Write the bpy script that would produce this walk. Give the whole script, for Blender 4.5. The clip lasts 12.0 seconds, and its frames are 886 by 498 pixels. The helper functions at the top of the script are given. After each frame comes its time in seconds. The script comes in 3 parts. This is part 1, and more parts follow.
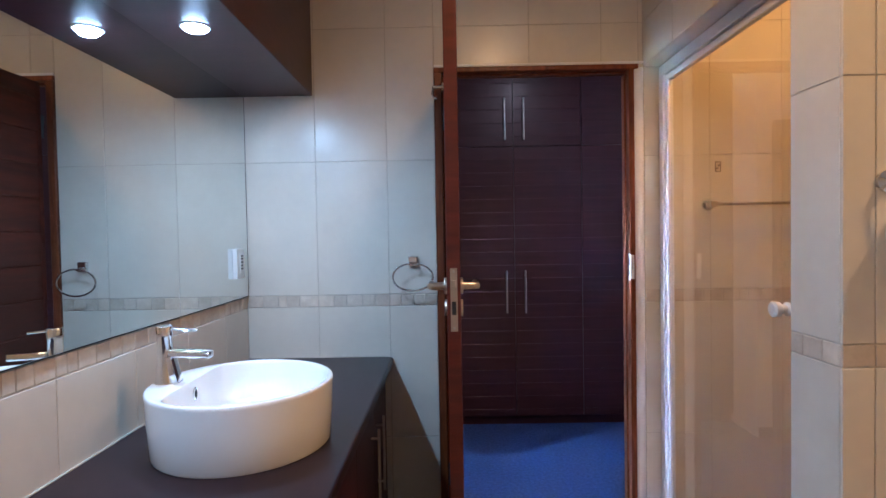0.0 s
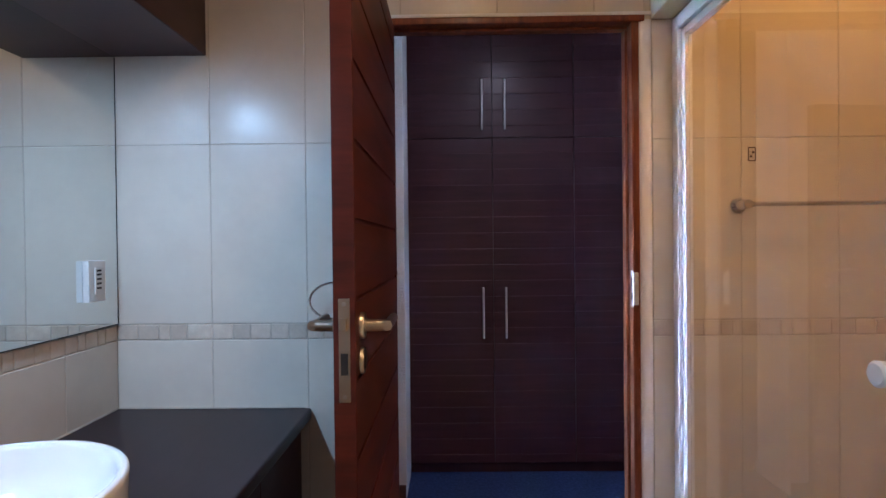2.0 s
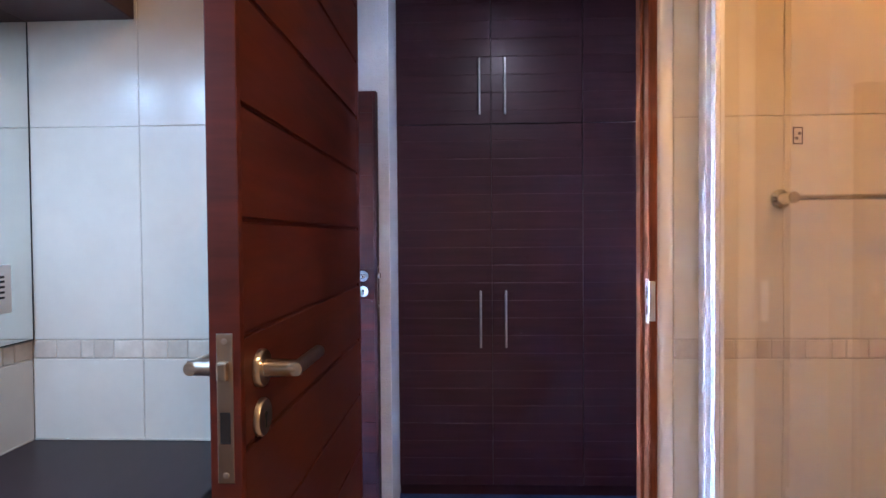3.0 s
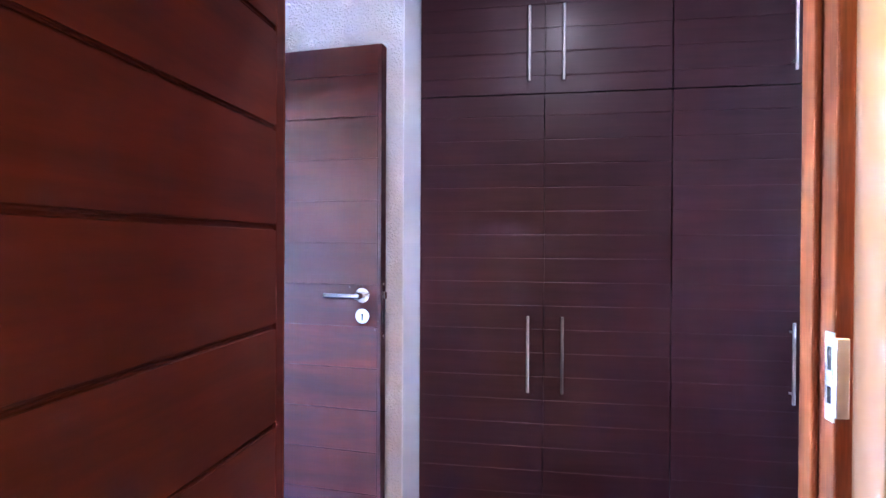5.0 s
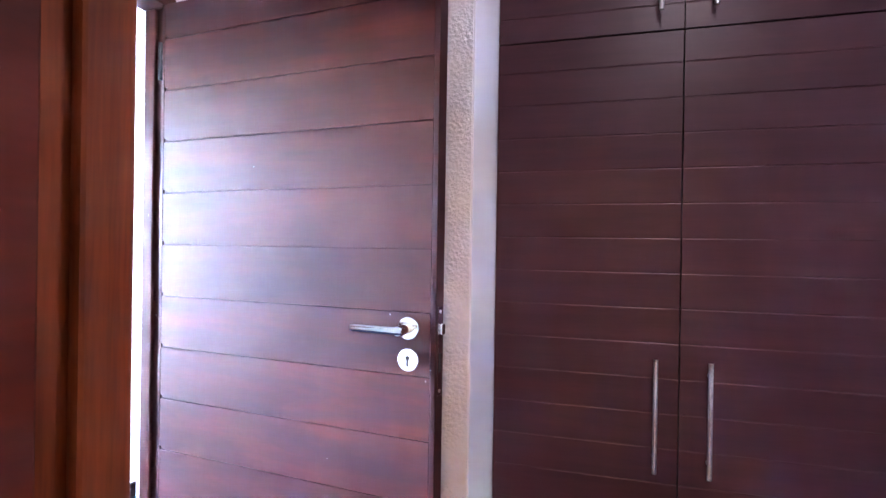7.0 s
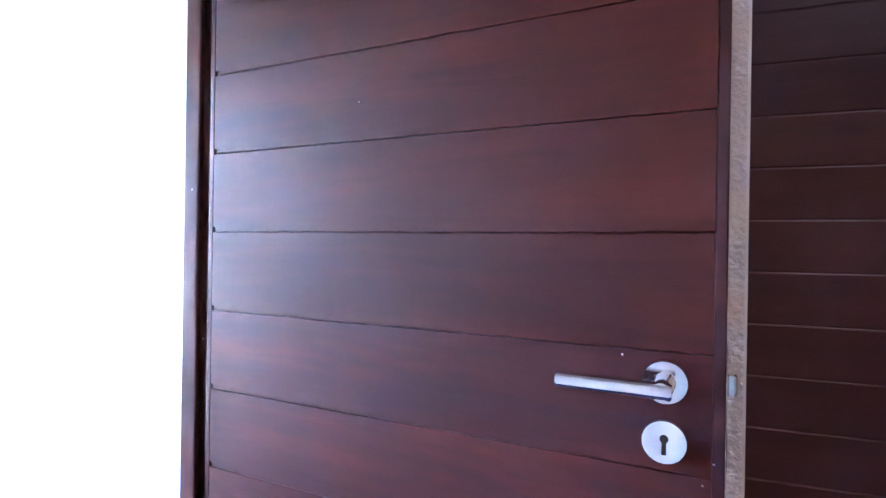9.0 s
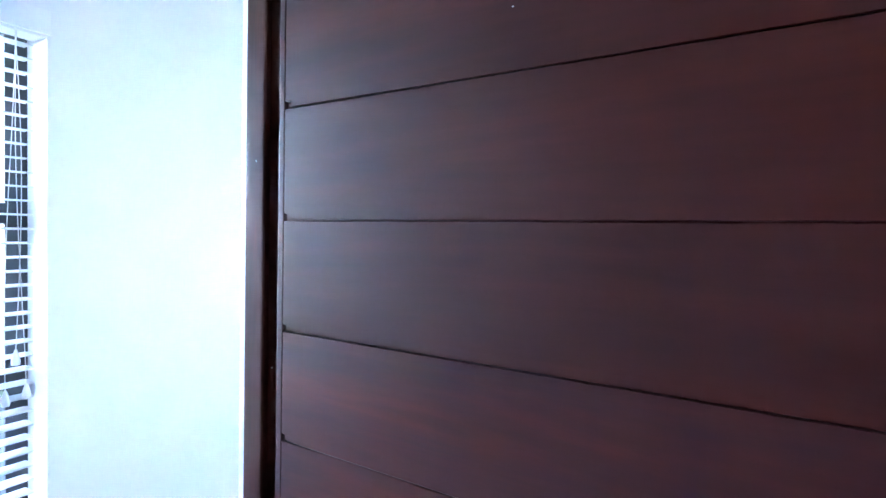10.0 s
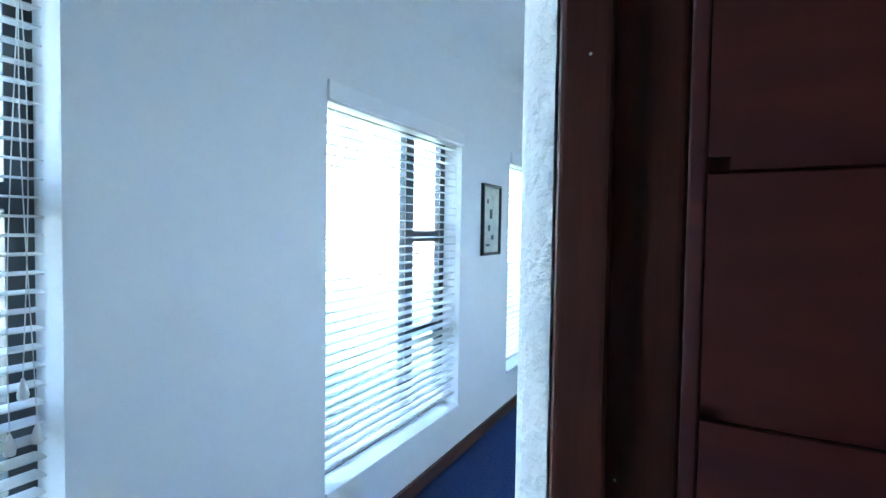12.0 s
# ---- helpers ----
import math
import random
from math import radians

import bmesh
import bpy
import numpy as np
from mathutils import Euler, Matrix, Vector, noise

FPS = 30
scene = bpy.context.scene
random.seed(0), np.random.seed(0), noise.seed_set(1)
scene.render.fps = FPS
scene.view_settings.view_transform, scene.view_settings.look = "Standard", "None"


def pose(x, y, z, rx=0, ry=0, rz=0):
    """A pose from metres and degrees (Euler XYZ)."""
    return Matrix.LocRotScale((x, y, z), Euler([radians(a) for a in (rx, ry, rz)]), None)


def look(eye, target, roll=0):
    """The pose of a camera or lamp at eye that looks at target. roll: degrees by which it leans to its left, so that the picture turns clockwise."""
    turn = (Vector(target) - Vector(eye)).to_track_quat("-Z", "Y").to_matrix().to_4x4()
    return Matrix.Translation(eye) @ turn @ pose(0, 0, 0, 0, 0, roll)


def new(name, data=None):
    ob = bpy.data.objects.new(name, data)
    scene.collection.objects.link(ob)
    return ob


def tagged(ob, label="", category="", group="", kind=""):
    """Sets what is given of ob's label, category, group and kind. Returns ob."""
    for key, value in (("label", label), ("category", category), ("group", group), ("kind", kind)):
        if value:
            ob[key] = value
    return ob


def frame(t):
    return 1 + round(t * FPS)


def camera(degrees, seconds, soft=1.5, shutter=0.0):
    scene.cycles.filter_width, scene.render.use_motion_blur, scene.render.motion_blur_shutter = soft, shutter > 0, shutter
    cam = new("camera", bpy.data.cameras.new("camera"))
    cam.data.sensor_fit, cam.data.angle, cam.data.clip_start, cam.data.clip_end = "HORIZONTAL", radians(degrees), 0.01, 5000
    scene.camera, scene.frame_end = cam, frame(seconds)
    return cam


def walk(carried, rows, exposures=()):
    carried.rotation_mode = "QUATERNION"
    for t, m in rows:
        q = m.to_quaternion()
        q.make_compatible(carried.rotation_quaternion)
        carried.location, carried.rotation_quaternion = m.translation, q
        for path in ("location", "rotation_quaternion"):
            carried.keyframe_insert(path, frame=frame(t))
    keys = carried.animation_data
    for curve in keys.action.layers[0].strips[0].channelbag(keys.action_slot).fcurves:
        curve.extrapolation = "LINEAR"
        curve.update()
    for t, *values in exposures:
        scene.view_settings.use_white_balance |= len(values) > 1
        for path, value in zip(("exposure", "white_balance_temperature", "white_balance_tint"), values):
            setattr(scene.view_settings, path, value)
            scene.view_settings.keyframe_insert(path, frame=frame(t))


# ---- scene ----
cam = camera(78.1, 12.0)
PATH = [
    (0, (-0.012, -2.458, 1.332), (-0.029, -0.459, 1.282), -1.0),
    (0.5, (0.034, -2.308, 1.32), (0.021, -0.309, 1.281), -1.0),
    (1, (0.091, -2.123, 1.322), (0.075, -0.123, 1.296), -0.9),
    (1.5, (0.139, -1.966, 1.332), (0.118, 0.034, 1.309), -0.7),
    (2, (0.197, -1.82, 1.331), (0.175, 0.179, 1.312), -0.6),
    (2.5, (0.263, -1.659, 1.353), (0.229, 0.34, 1.301), -0.5),
    (2.7, (0.283, -1.598, 1.352), (0.233, 0.401, 1.305), -0.5),
    (4.5, (0.379, -0.976, 1.349), (0.147, 1.01, 1.323), 0.2),
    (5, (0.4, -0.818, 1.352), (0.083, 1.157, 1.336), 0.3),
    (5.5, (0.392, -0.675, 1.355), (-0.017, 1.283, 1.337), 0.4),
    (6, (0.361, -0.507, 1.356), (-0.114, 1.435, 1.345), 0.6),
    (6.5, (0.316, -0.355, 1.357), (-0.209, 1.575, 1.352), 0.8),
    (7, (0.265, -0.208, 1.36), (-0.308, 1.708, 1.355), 0.9),
    (7.2, (0.246, -0.16, 1.362), (-0.346, 1.75, 1.355), 1.0),
    (8, (0.118, 0.045, 1.352), (-0.52, 1.941, 1.348), 1.2),
    (8.4, (0.018, 0.126, 1.346), (-0.643, 2.014, 1.341), 1.3),
    (8.8, (-0.118, 0.167, 1.348), (-0.772, 2.057, 1.331), 1.5),
    (9, (-0.160, 0.222, 1.334), (-0.861, 2.095, 1.333), 0.9),
    (9.5, (-0.287, 0.329, 1.315), (-1.043, 2.180, 1.329), 0.7),
    (10, (-0.391, 0.470, 1.344), (-1.308, 2.246, 1.289), 1.1),
    (10.5, (-0.530, 0.534, 1.328), (-1.459, 2.304, 1.307), 0.9),
    (11, (-0.676, 0.582, 1.354), (-1.602, 2.352, 1.257), 0.8),
    (11.5, (-0.793, 0.631, 1.338), (-1.714, 2.404, 1.255), 1.1),
    (12, (-0.874, 0.645, 1.324), (-1.749, 2.441, 1.248), 0.9),
]
EXPOSURES = [
    (0.0, 7.45, 5080, 24), (1.0, 6.97, 5080, 24), (2.0, 7.2, 5080, 24), (2.7, 7.5, 5100, 26), (4.4, 8.45, 4900, 32), (5.0, 8.5, 5200, 34), (5.5, 8.45, 5700, 36), (7.2, 8.5, 5850, 38), (8.8, 7.75, 5700, 36),
    (9.5, 6.8, 5400, 28), (10.0, 6.42, 5650, 24), (11.0, 5.72, 5750, 13), (12.0, 4.95, 5700, 6),
]
walk(cam, [(t, look(eye, target, roll)) for t, eye, target, roll in PATH], EXPOSURES)

# ---- world and lights ----
world = bpy.data.worlds.new("sky")
scene.world = world
world.use_nodes = True
sky = world.node_tree.nodes.new("ShaderNodeTexSky")
sky.sky_type, sky.sun_disc = "NISHITA", False
sky.sun_elevation, sky.sun_rotation = radians(34), radians(73)
world.node_tree.nodes["Background"].inputs["Strength"].default_value = 0.15
world.node_tree.links.new(sky.outputs["Color"], world.node_tree.nodes["Background"].inputs["Color"])


def lamp(name, kind, place, target, watts, colour, size):
    data = bpy.data.lights.new(name, kind)
    data.energy, data.color = watts, colour
    if kind == "AREA":
        data.shape, data.size = "DISK", size
    elif kind == "SUN":
        data.angle = size
    else:
        data.shadow_soft_size = size
    ob = new(name, data)
    ob.matrix_world = look(place, target)
    return ob


WARM, COOL = (1.0, 0.56, 0.19), (0.60, 0.88, 0.98)
lamp("sun", "SUN", (10, 4, 7), (0, 1, 0), 3.0, (1.0, 0.95, 0.88), radians(0.5))
lamp("cabinet_light", "AREA", (-0.753, -0.82, 1.9495), (-0.753, -0.82, 0), 0.050, COOL, 0.05)
lamp("cabinet_light", "AREA", (-0.753, -1.78, 1.9495), (-0.753, -1.78, 0), 0.050, COOL, 0.05)
lamp("bathroom_light", "AREA", (0.31, -1.4, 2.565), (0.31, -1.4, 0), 0.060, WARM, 0.16)
lamp("shower_light", "AREA", (1.42, -0.52, 2.565), (1.42, -0.52, 0), 0.044, (1.0, 0.43, 0.07), 0.09)
lamp("toilet_light", "AREA", (1.75, -2.0, 2.565), (1.75, -2.0, 0), 0.092, (1.0, 0.53, 0.15), 0.16)
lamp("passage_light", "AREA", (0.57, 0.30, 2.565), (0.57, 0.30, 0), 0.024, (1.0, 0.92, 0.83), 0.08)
# added fill for the nib and wardrobe; no known lamp hangs here
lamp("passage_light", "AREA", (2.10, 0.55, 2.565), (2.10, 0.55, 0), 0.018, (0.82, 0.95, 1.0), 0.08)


# ---- materials ----
def material(name, base, rough=0.5, metal=0.0, vary=0.0, scale=8.0, bump=0.0, bump_scale=60.0, stretch=(1, 1, 1), second=None,
             coat=0.0, each=0.0, fine=0.0, distortion=0.0, spec=0.5, coat_rough=0.12, third=None):
    """A procedural surface: base colour with large stains and fine grain, relief, and a change of tone from piece to piece."""
    m = bpy.data.materials.new(name)
    m.use_nodes = True
    n, l = m.node_tree.nodes, m.node_tree.links
    b = n["Principled BSDF"]
    b.inputs["Roughness"].default_value = rough
    b.inputs["Metallic"].default_value = metal
    b.inputs["Specular IOR Level"].default_value = spec
    b.inputs["Coat Weight"].default_value = coat
    b.inputs["Coat Roughness"].default_value = coat_rough
    at = n.new("ShaderNodeTexCoord")
    place = n.new("ShaderNodeMapping")
    place.inputs["Scale"].default_value = stretch
    info = n.new("ShaderNodeObjectInfo")
    shift = n.new("ShaderNodeMath")
    shift.operation = "MULTIPLY"
    shift.inputs[1].default_value = 37.0 if each else 0.0
    l.new(info.outputs["Random"], shift.inputs[0])
    add = n.new("ShaderNodeVectorMath")
    l.new(at.outputs["Object"], add.inputs[0])
    l.new(shift.outputs[0], add.inputs[1])
    l.new(add.outputs[0], place.inputs["Vector"])
    big = n.new("ShaderNodeTexNoise")
    big.inputs["Scale"].default_value = scale
    big.inputs["Detail"].default_value = 5
    big.inputs["Distortion"].default_value = distortion
    l.new(place.outputs[0], big.inputs["Vector"])
    mix = n.new("ShaderNodeMix")
    mix.data_type = "RGBA"
    dark = second or tuple(c * (1 - vary) for c in base)
    mix.inputs[6].default_value = (*dark, 1)
    mix.inputs[7].default_value = (*base, 1)
    ramp = n.new("ShaderNodeMapRange")
    ramp.inputs["From Min"].default_value, ramp.inputs["From Max"].default_value = 0.3, 0.7
    l.new(big.outputs["Fac"], ramp.inputs["Value"])
    l.new(ramp.outputs[0], mix.inputs[0])
    colour = mix.outputs[2]
    if third:
        # a third tone in long streaks, and more of it on some pieces than on others
        streak = n.new("ShaderNodeTexNoise")
        streak.inputs["Scale"].default_value = scale * 0.6
        streak.inputs["Detail"].default_value = 6
        streak.inputs["Roughness"].default_value = 0.65
        streak.inputs["Distortion"].default_value = distortion * 2
        l.new(place.outputs[0], streak.inputs["Vector"])
        lean = n.new("ShaderNodeMath")
        lean.operation = "MULTIPLY_ADD"
        lean.inputs[1].default_value, lean.inputs[2].default_value = 0.46, -0.23
        l.new(info.outputs["Random"], lean.inputs[0])
        total = n.new("ShaderNodeMath")
        l.new(streak.outputs["Fac"], total.inputs[0])
        l.new(lean.outputs[0], total.inputs[1])
        band = n.new("ShaderNodeMapRange")
        band.inputs["From Min"].default_value, band.inputs["From Max"].default_value = 0.40, 0.72
        l.new(total.outputs[0], band.inputs["Value"])
        over = n.new("ShaderNodeMix")
        over.data_type = "RGBA"
        over.inputs[7].default_value = (*third, 1)
        l.new(band.outputs[0], over.inputs[0])
        l.new(colour, over.inputs[6])
        colour = over.outputs[2]
    if fine or each:
        grain = n.new("ShaderNodeTexNoise")
        grain.inputs["Scale"].default_value = scale * 7
        grain.inputs["Detail"].default_value = 3
        l.new(place.outputs[0], grain.inputs["Vector"])
        tone = n.new("ShaderNodeMapRange")
        tone.inputs["To Min"].default_value, tone.inputs["To Max"].default_value = 1 - fine, 1 + fine
        l.new(grain.outputs["Fac"], tone.inputs["Value"])
        own = n.new("ShaderNodeMapRange")
        own.inputs["To Min"].default_value, own.inputs["To Max"].default_value = 1 - each, 1 + each
        l.new(info.outputs["Random"], own.inputs["Value"])
        both = n.new("ShaderNodeMath")
        both.operation = "MULTIPLY"
        l.new(tone.outputs[0], both.inputs[0])
        l.new(own.outputs[0], both.inputs[1])
        shade = n.new("ShaderNodeVectorMath")
        shade.operation = "SCALE"
        l.new(colour, shade.inputs[0])
        l.new(both.outputs[0], shade.inputs["Scale"])
        colour = shade.outputs[0]
    l.new(colour, b.inputs["Base Color"])
    if bump:
        rough_noise = n.new("ShaderNodeTexNoise")
        rough_noise.inputs["Scale"].default_value = bump_scale
        rough_noise.inputs["Detail"].default_value = 4
        l.new(place.outputs[0], rough_noise.inputs["Vector"])
        relief = n.new("ShaderNodeBump")
        relief.inputs["Strength"].default_value = bump
        relief.inputs["Distance"].default_value = 0.01
        l.new(rough_noise.outputs["Fac"], relief.inputs["Height"])
        l.new(relief.outputs[0], b.inputs["Normal"])
    return m


def glowing(name, colour, strength):
    m = bpy.data.materials.new(name)
    m.use_nodes = True
    b = m.node_tree.nodes["Principled BSDF"]
    b.inputs["Emission Color"].default_value = (*colour, 1)
    b.inputs["Emission Strength"].default_value = strength
    return m


TILE = material("cream_ceramic", (0.71, 0.66, 0.565), 0.27, vary=0.07, scale=5, fine=0.03, each=0.025, bump=0.015, bump_scale=9)
MOSAIC = material("stone_mosaic", (0.66, 0.59, 0.49), 0.45, second=(0.50, 0.42, 0.33), scale=14, fine=0.10, each=0.10, bump=0.08, bump_scale=50)
GROUT = material("grout", (0.60, 0.54, 0.45), 0.9, vary=0.3, scale=12, fine=0.1)
PAINT = material("white_wall_paint", (0.80, 0.81, 0.82), 0.75, vary=0.025, scale=3, fine=0.01, bump=0.05, bump_scale=35)
PLASTER = material("stippled_plaster", (0.74, 0.74, 0.73), 0.85, vary=0.06, scale=30, fine=0.03, bump=0.7, bump_scale=120)
CEILING = material("ceiling_paint", (0.80, 0.80, 0.80), 0.85, vary=0.03, scale=4, bump=0.02)
DOOR = material("red_brown_hardwood", (0.086, 0.0125, 0.0068), 0.52, second=(0.040, 0.0066, 0.0052), scale=3, stretch=(0.6, 3, 5), fine=0.22,
                each=0.28, coat=0.055, spec=0.23, coat_rough=0.44, bump=0.02, bump_scale=25, distortion=0.7, third=(0.030, 0.0088, 0.0100))
BATH_DOOR = material("warm_red_hardwood", (0.118, 0.0205, 0.0092), 0.50, second=(0.060, 0.0116, 0.0065), scale=4, stretch=(0.6, 0.6, 5), fine=0.20,
                     each=0.16, coat=0.04, spec=0.26, coat_rough=0.40, bump=0.03, bump_scale=25, distortion=0.7, third=(0.062, 0.0155, 0.0090))
JAMB = material("varnished_jamb_wood", (0.225, 0.057, 0.0135), 0.38, second=(0.090, 0.0225, 0.0092), scale=5, stretch=(9, 9, 0.6), fine=0.40, each=0.1, spec=0.3,
                coat=0.08, bump=0.03, bump_scale=25, distortion=0.4)
# darker tone of the jamb wood, for the bedroom doorway
DARK_JAMB = material("dark_jamb_wood", (0.080, 0.017, 0.0088), 0.46, second=(0.042, 0.0115, 0.0080), scale=5, stretch=(9, 9, 0.6), fine=0.30, each=0.1, spec=0.25,
                     coat=0.05, bump=0.03, bump_scale=25, distortion=0.4)
WENGE = material("dark_brown_laminate", (0.058, 0.0180, 0.0235), 0.38, second=(0.040, 0.0130, 0.0180), scale=4, stretch=(0.6, 3, 8), fine=0.15, bump=0.02,
                 bump_scale=40, coat=0.14, coat_rough=0.22, spec=0.22)
COUNTER = material("dark_counter_laminate", (0.024, 0.0120, 0.0170), 0.36, spec=0.27, second=(0.017, 0.0088, 0.0125), scale=5, stretch=(4, 0.7, 1), fine=0.18, bump=0.01)
CARPET = material("navy_loop_carpet", (0.052, 0.086, 0.230), 0.95, second=(0.030, 0.050, 0.140), scale=60, fine=0.35, bump=0.9, bump_scale=220, spec=0.1)
FLOOR_TILE = material("beige_floor_tile", (0.45, 0.38, 0.30), 0.35, vary=0.15, scale=6, fine=0.08, bump=0.02)
CERAMIC = material("white_glazed_ceramic", (0.82, 0.82, 0.81), 0.14, vary=0.01, scale=3, coat=0.6)
CHROME = material("chrome", (0.78, 0.78, 0.79), 0.09, metal=1.0, vary=0.05, scale=20)
BRUSHED = material("brushed_steel", (0.62, 0.60, 0.57), 0.30, metal=1.0, vary=0.12, scale=30, stretch=(1, 1, 12))
BRASSY = material("brushed_brass_steel", (0.55, 0.48, 0.39), 0.28, metal=1.0, vary=0.15, scale=30)
STEEL = material("satin_steel_plate", (0.86, 0.87, 0.90), 0.38, metal=1.0, vary=0.06, scale=40)
ALU = material("white_powder_coat", (0.84, 0.85, 0.87), 0.35, vary=0.03, scale=10)
GLOSS_WHITE = material("glossy_white_trim", (0.86, 0.86, 0.88), 0.22, vary=0.03, scale=10, coat=0.6, coat_rough=0.15)
CHARCOAL = material("charcoal_aluminium", (0.035, 0.040, 0.048), 0.45, vary=0.15, scale=12)
SLAT = material("white_blind_slat", (0.72, 0.72, 0.725), 0.4, vary=0.03, scale=8)
CORD = material("white_cord", (0.75, 0.74, 0.72), 0.8, vary=0.1, scale=60)
PLASTIC = material("white_plastic", (0.76, 0.76, 0.74), 0.35, vary=0.03, scale=10)
# near-black paint for the shade in holes, slots and gaps that aren't hollowed out
DARK = material("painted_recess_shade", (0.012, 0.011, 0.011), 0.7, vary=0.2, scale=30)
SKIRT = material("brown_skirting_wood", (0.10, 0.035, 0.018), 0.4, second=(0.05, 0.018, 0.012), scale=5, stretch=(6, 0.6, 6), fine=0.2)
GRASS = material("lawn", (0.055, 0.11, 0.04), 0.95, second=(0.035, 0.07, 0.025), scale=3, fine=0.4)
STUCCO = material("pale_boundary_wall", (0.45, 0.43, 0.39), 0.9, vary=0.12, scale=1.5, fine=0.05, bump=0.2)
PAPER = material("print_paper", (0.66, 0.66, 0.58), 0.6, second=(0.42, 0.47, 0.42), scale=14, fine=0.15)
BLACK = material("black_picture_moulding", (0.02, 0.02, 0.022), 0.4, vary=0.2, scale=20)
MIRROR = material("mirror_silver", (0.80, 0.84, 0.83), 0.015, metal=1.0, vary=0.01)
LIGHT_COOL = glowing("cool_lamp_glow", (0.62, 0.88, 1.0), 0.5)
LIGHT_WARM = glowing("warm_lamp_glow", (1.0, 0.72, 0.4), 0.1)

GLASS = bpy.data.materials.new("clear_glass")
GLASS.use_nodes = True
GLASS.node_tree.nodes["Principled BSDF"].inputs["Transmission Weight"].default_value = 1.0
GLASS.node_tree.nodes["Principled BSDF"].inputs["Roughness"].default_value = 0.0
GLASS.node_tree.nodes["Principled BSDF"].inputs["IOR"].default_value = 1.5
GLASS.node_tree.nodes["Principled BSDF"].inputs["Base Color"].default_value = (0.97, 0.985, 0.975, 1)

# ---- building helpers ----
BASE = {}


def box(bm, x0, x1, y0, y1, z0, z1, bevel=0.0, segments=2):
    made = bmesh.ops.create_cube(bm, size=1.0)["verts"]
    for v in made:
        v.co = ((x0 + x1) / 2 + v.co.x * (x1 - x0), (y0 + y1) / 2 + v.co.y * (y1 - y0), (z0 + z1) / 2 + v.co.z * (z1 - z0))
    if bevel:
        edges = list({e for v in made for e in v.link_edges})
        bmesh.ops.bevel(bm, geom=edges, offset=bevel, segments=segments, affect="EDGES", profile=0.6)
    return bm


def boxed(*args, **kw):
    return box(bmesh.new(), *args, **kw)


def rod(bm, a, b, r, r2=None, sides=16):
    """A round bar from a to b."""
    a, b = Vector(a), Vector(b)
    m = Matrix.Translation((a + b) / 2) @ (b - a).to_track_quat("Z", "Y").to_matrix().to_4x4()
    bmesh.ops.create_cone(bm, cap_ends=True, segments=sides, radius1=r, radius2=r if r2 is None else r2, depth=(b - a).length, matrix=m)
    return bm


def lathe(bm, profile, centre, sides=48, axis="z"):
    """A turned shape: rings of (radius, height) about an axis through centre."""
    rings = []
    for r, h in profile:
        ring = []
        for k in range(sides):
            a = 2 * math.pi * k / sides
            p = {"z": (r * math.cos(a), r * math.sin(a), h), "y": (r * math.cos(a), -h, r * math.sin(a)), "x": (h, r * math.cos(a), r * math.sin(a))}[axis]
            ring.append(bm.verts.new(Vector(centre) + Vector(p)))
        rings.append(ring)
    for low, high in zip(rings, rings[1:]):
        for k in range(sides):
            bm.faces.new((low[k], low[(k + 1) % sides], high[(k + 1) % sides], high[k]))
    bm.faces.new(rings[0][::-1])
    bm.faces.new(rings[-1])
    bmesh.ops.recalc_face_normals(bm, faces=bm.faces)
    return bm


def tube(line, r, sides=6):
    """A thin upright cord along a line of points."""
    bm = bmesh.new()
    rings = [[bm.verts.new(p + Vector((r * math.cos(2 * math.pi * k / sides), r * math.sin(2 * math.pi * k / sides), 0))) for k in range(sides)] for p in line]
    for low, high in zip(rings, rings[1:]):
        for k in range(sides):
            bm.faces.new((low[k], low[(k + 1) % sides], high[(k + 1) % sides], high[k]))
    bm.faces.new(rings[0][::-1])
    bm.faces.new(rings[-1])
    bmesh.ops.recalc_face_normals(bm, faces=bm.faces)
    return bm


def torus(bm, centre, rx, rz, r, normal="y", sides=40, small=10, lean=0.0):
    rings = []
    for k in range(sides):
        a = 2 * math.pi * k / sides
        ring = []
        for j in range(small):
            b = 2 * math.pi * j / small
            p = Vector(((rx + r * math.cos(b)) * math.cos(a), r * math.sin(b), (rz + r * math.cos(b)) * math.sin(a)))
            p.y -= lean * (p.z - rz)
            if normal == "x":
                p = Vector((p.y, p.x, p.z))
            ring.append(bm.verts.new(Vector(centre) + p))
        rings.append(ring)
    for k in range(sides):
        for j in range(small):
            bm.faces.new((rings[k][j], rings[k][(j + 1) % small], rings[(k + 1) % sides][(j + 1) % small], rings[(k + 1) % sides][j]))
    bmesh.ops.recalc_face_normals(bm, faces=bm.faces)
    return bm


def meshed(name, bm, mat, smooth=False):
    me = bpy.data.meshes.new(name)
    bm.to_mesh(me)
    bm.free()
    me.materials.append(mat)
    if smooth:
        me.shade_smooth()
        me.set_sharp_from_angle(angle=radians(40))
    return me


def thing(name, base, label, category, group="", kind="", turn=0.0, local=False):
    """An Empty at the base of a thing. local: its parts are given in its own axes."""
    ob = new(name)
    ob.matrix_world = pose(*base, 0, 0, turn)
    ob.empty_display_size = 0.1
    BASE[ob] = Vector((0, 0, 0)) if local else Vector(base)
    return tagged(ob, label, category, group, kind)


def part(name, bm, mat, parent, label="", smooth=False):
    base = BASE[parent]
    bmesh.ops.translate(bm, verts=bm.verts, vec=-base)
    ob = new(name, meshed(name, bm, mat, smooth))
    ob.parent = parent
    BASE[ob] = base
    return tagged(ob, label)


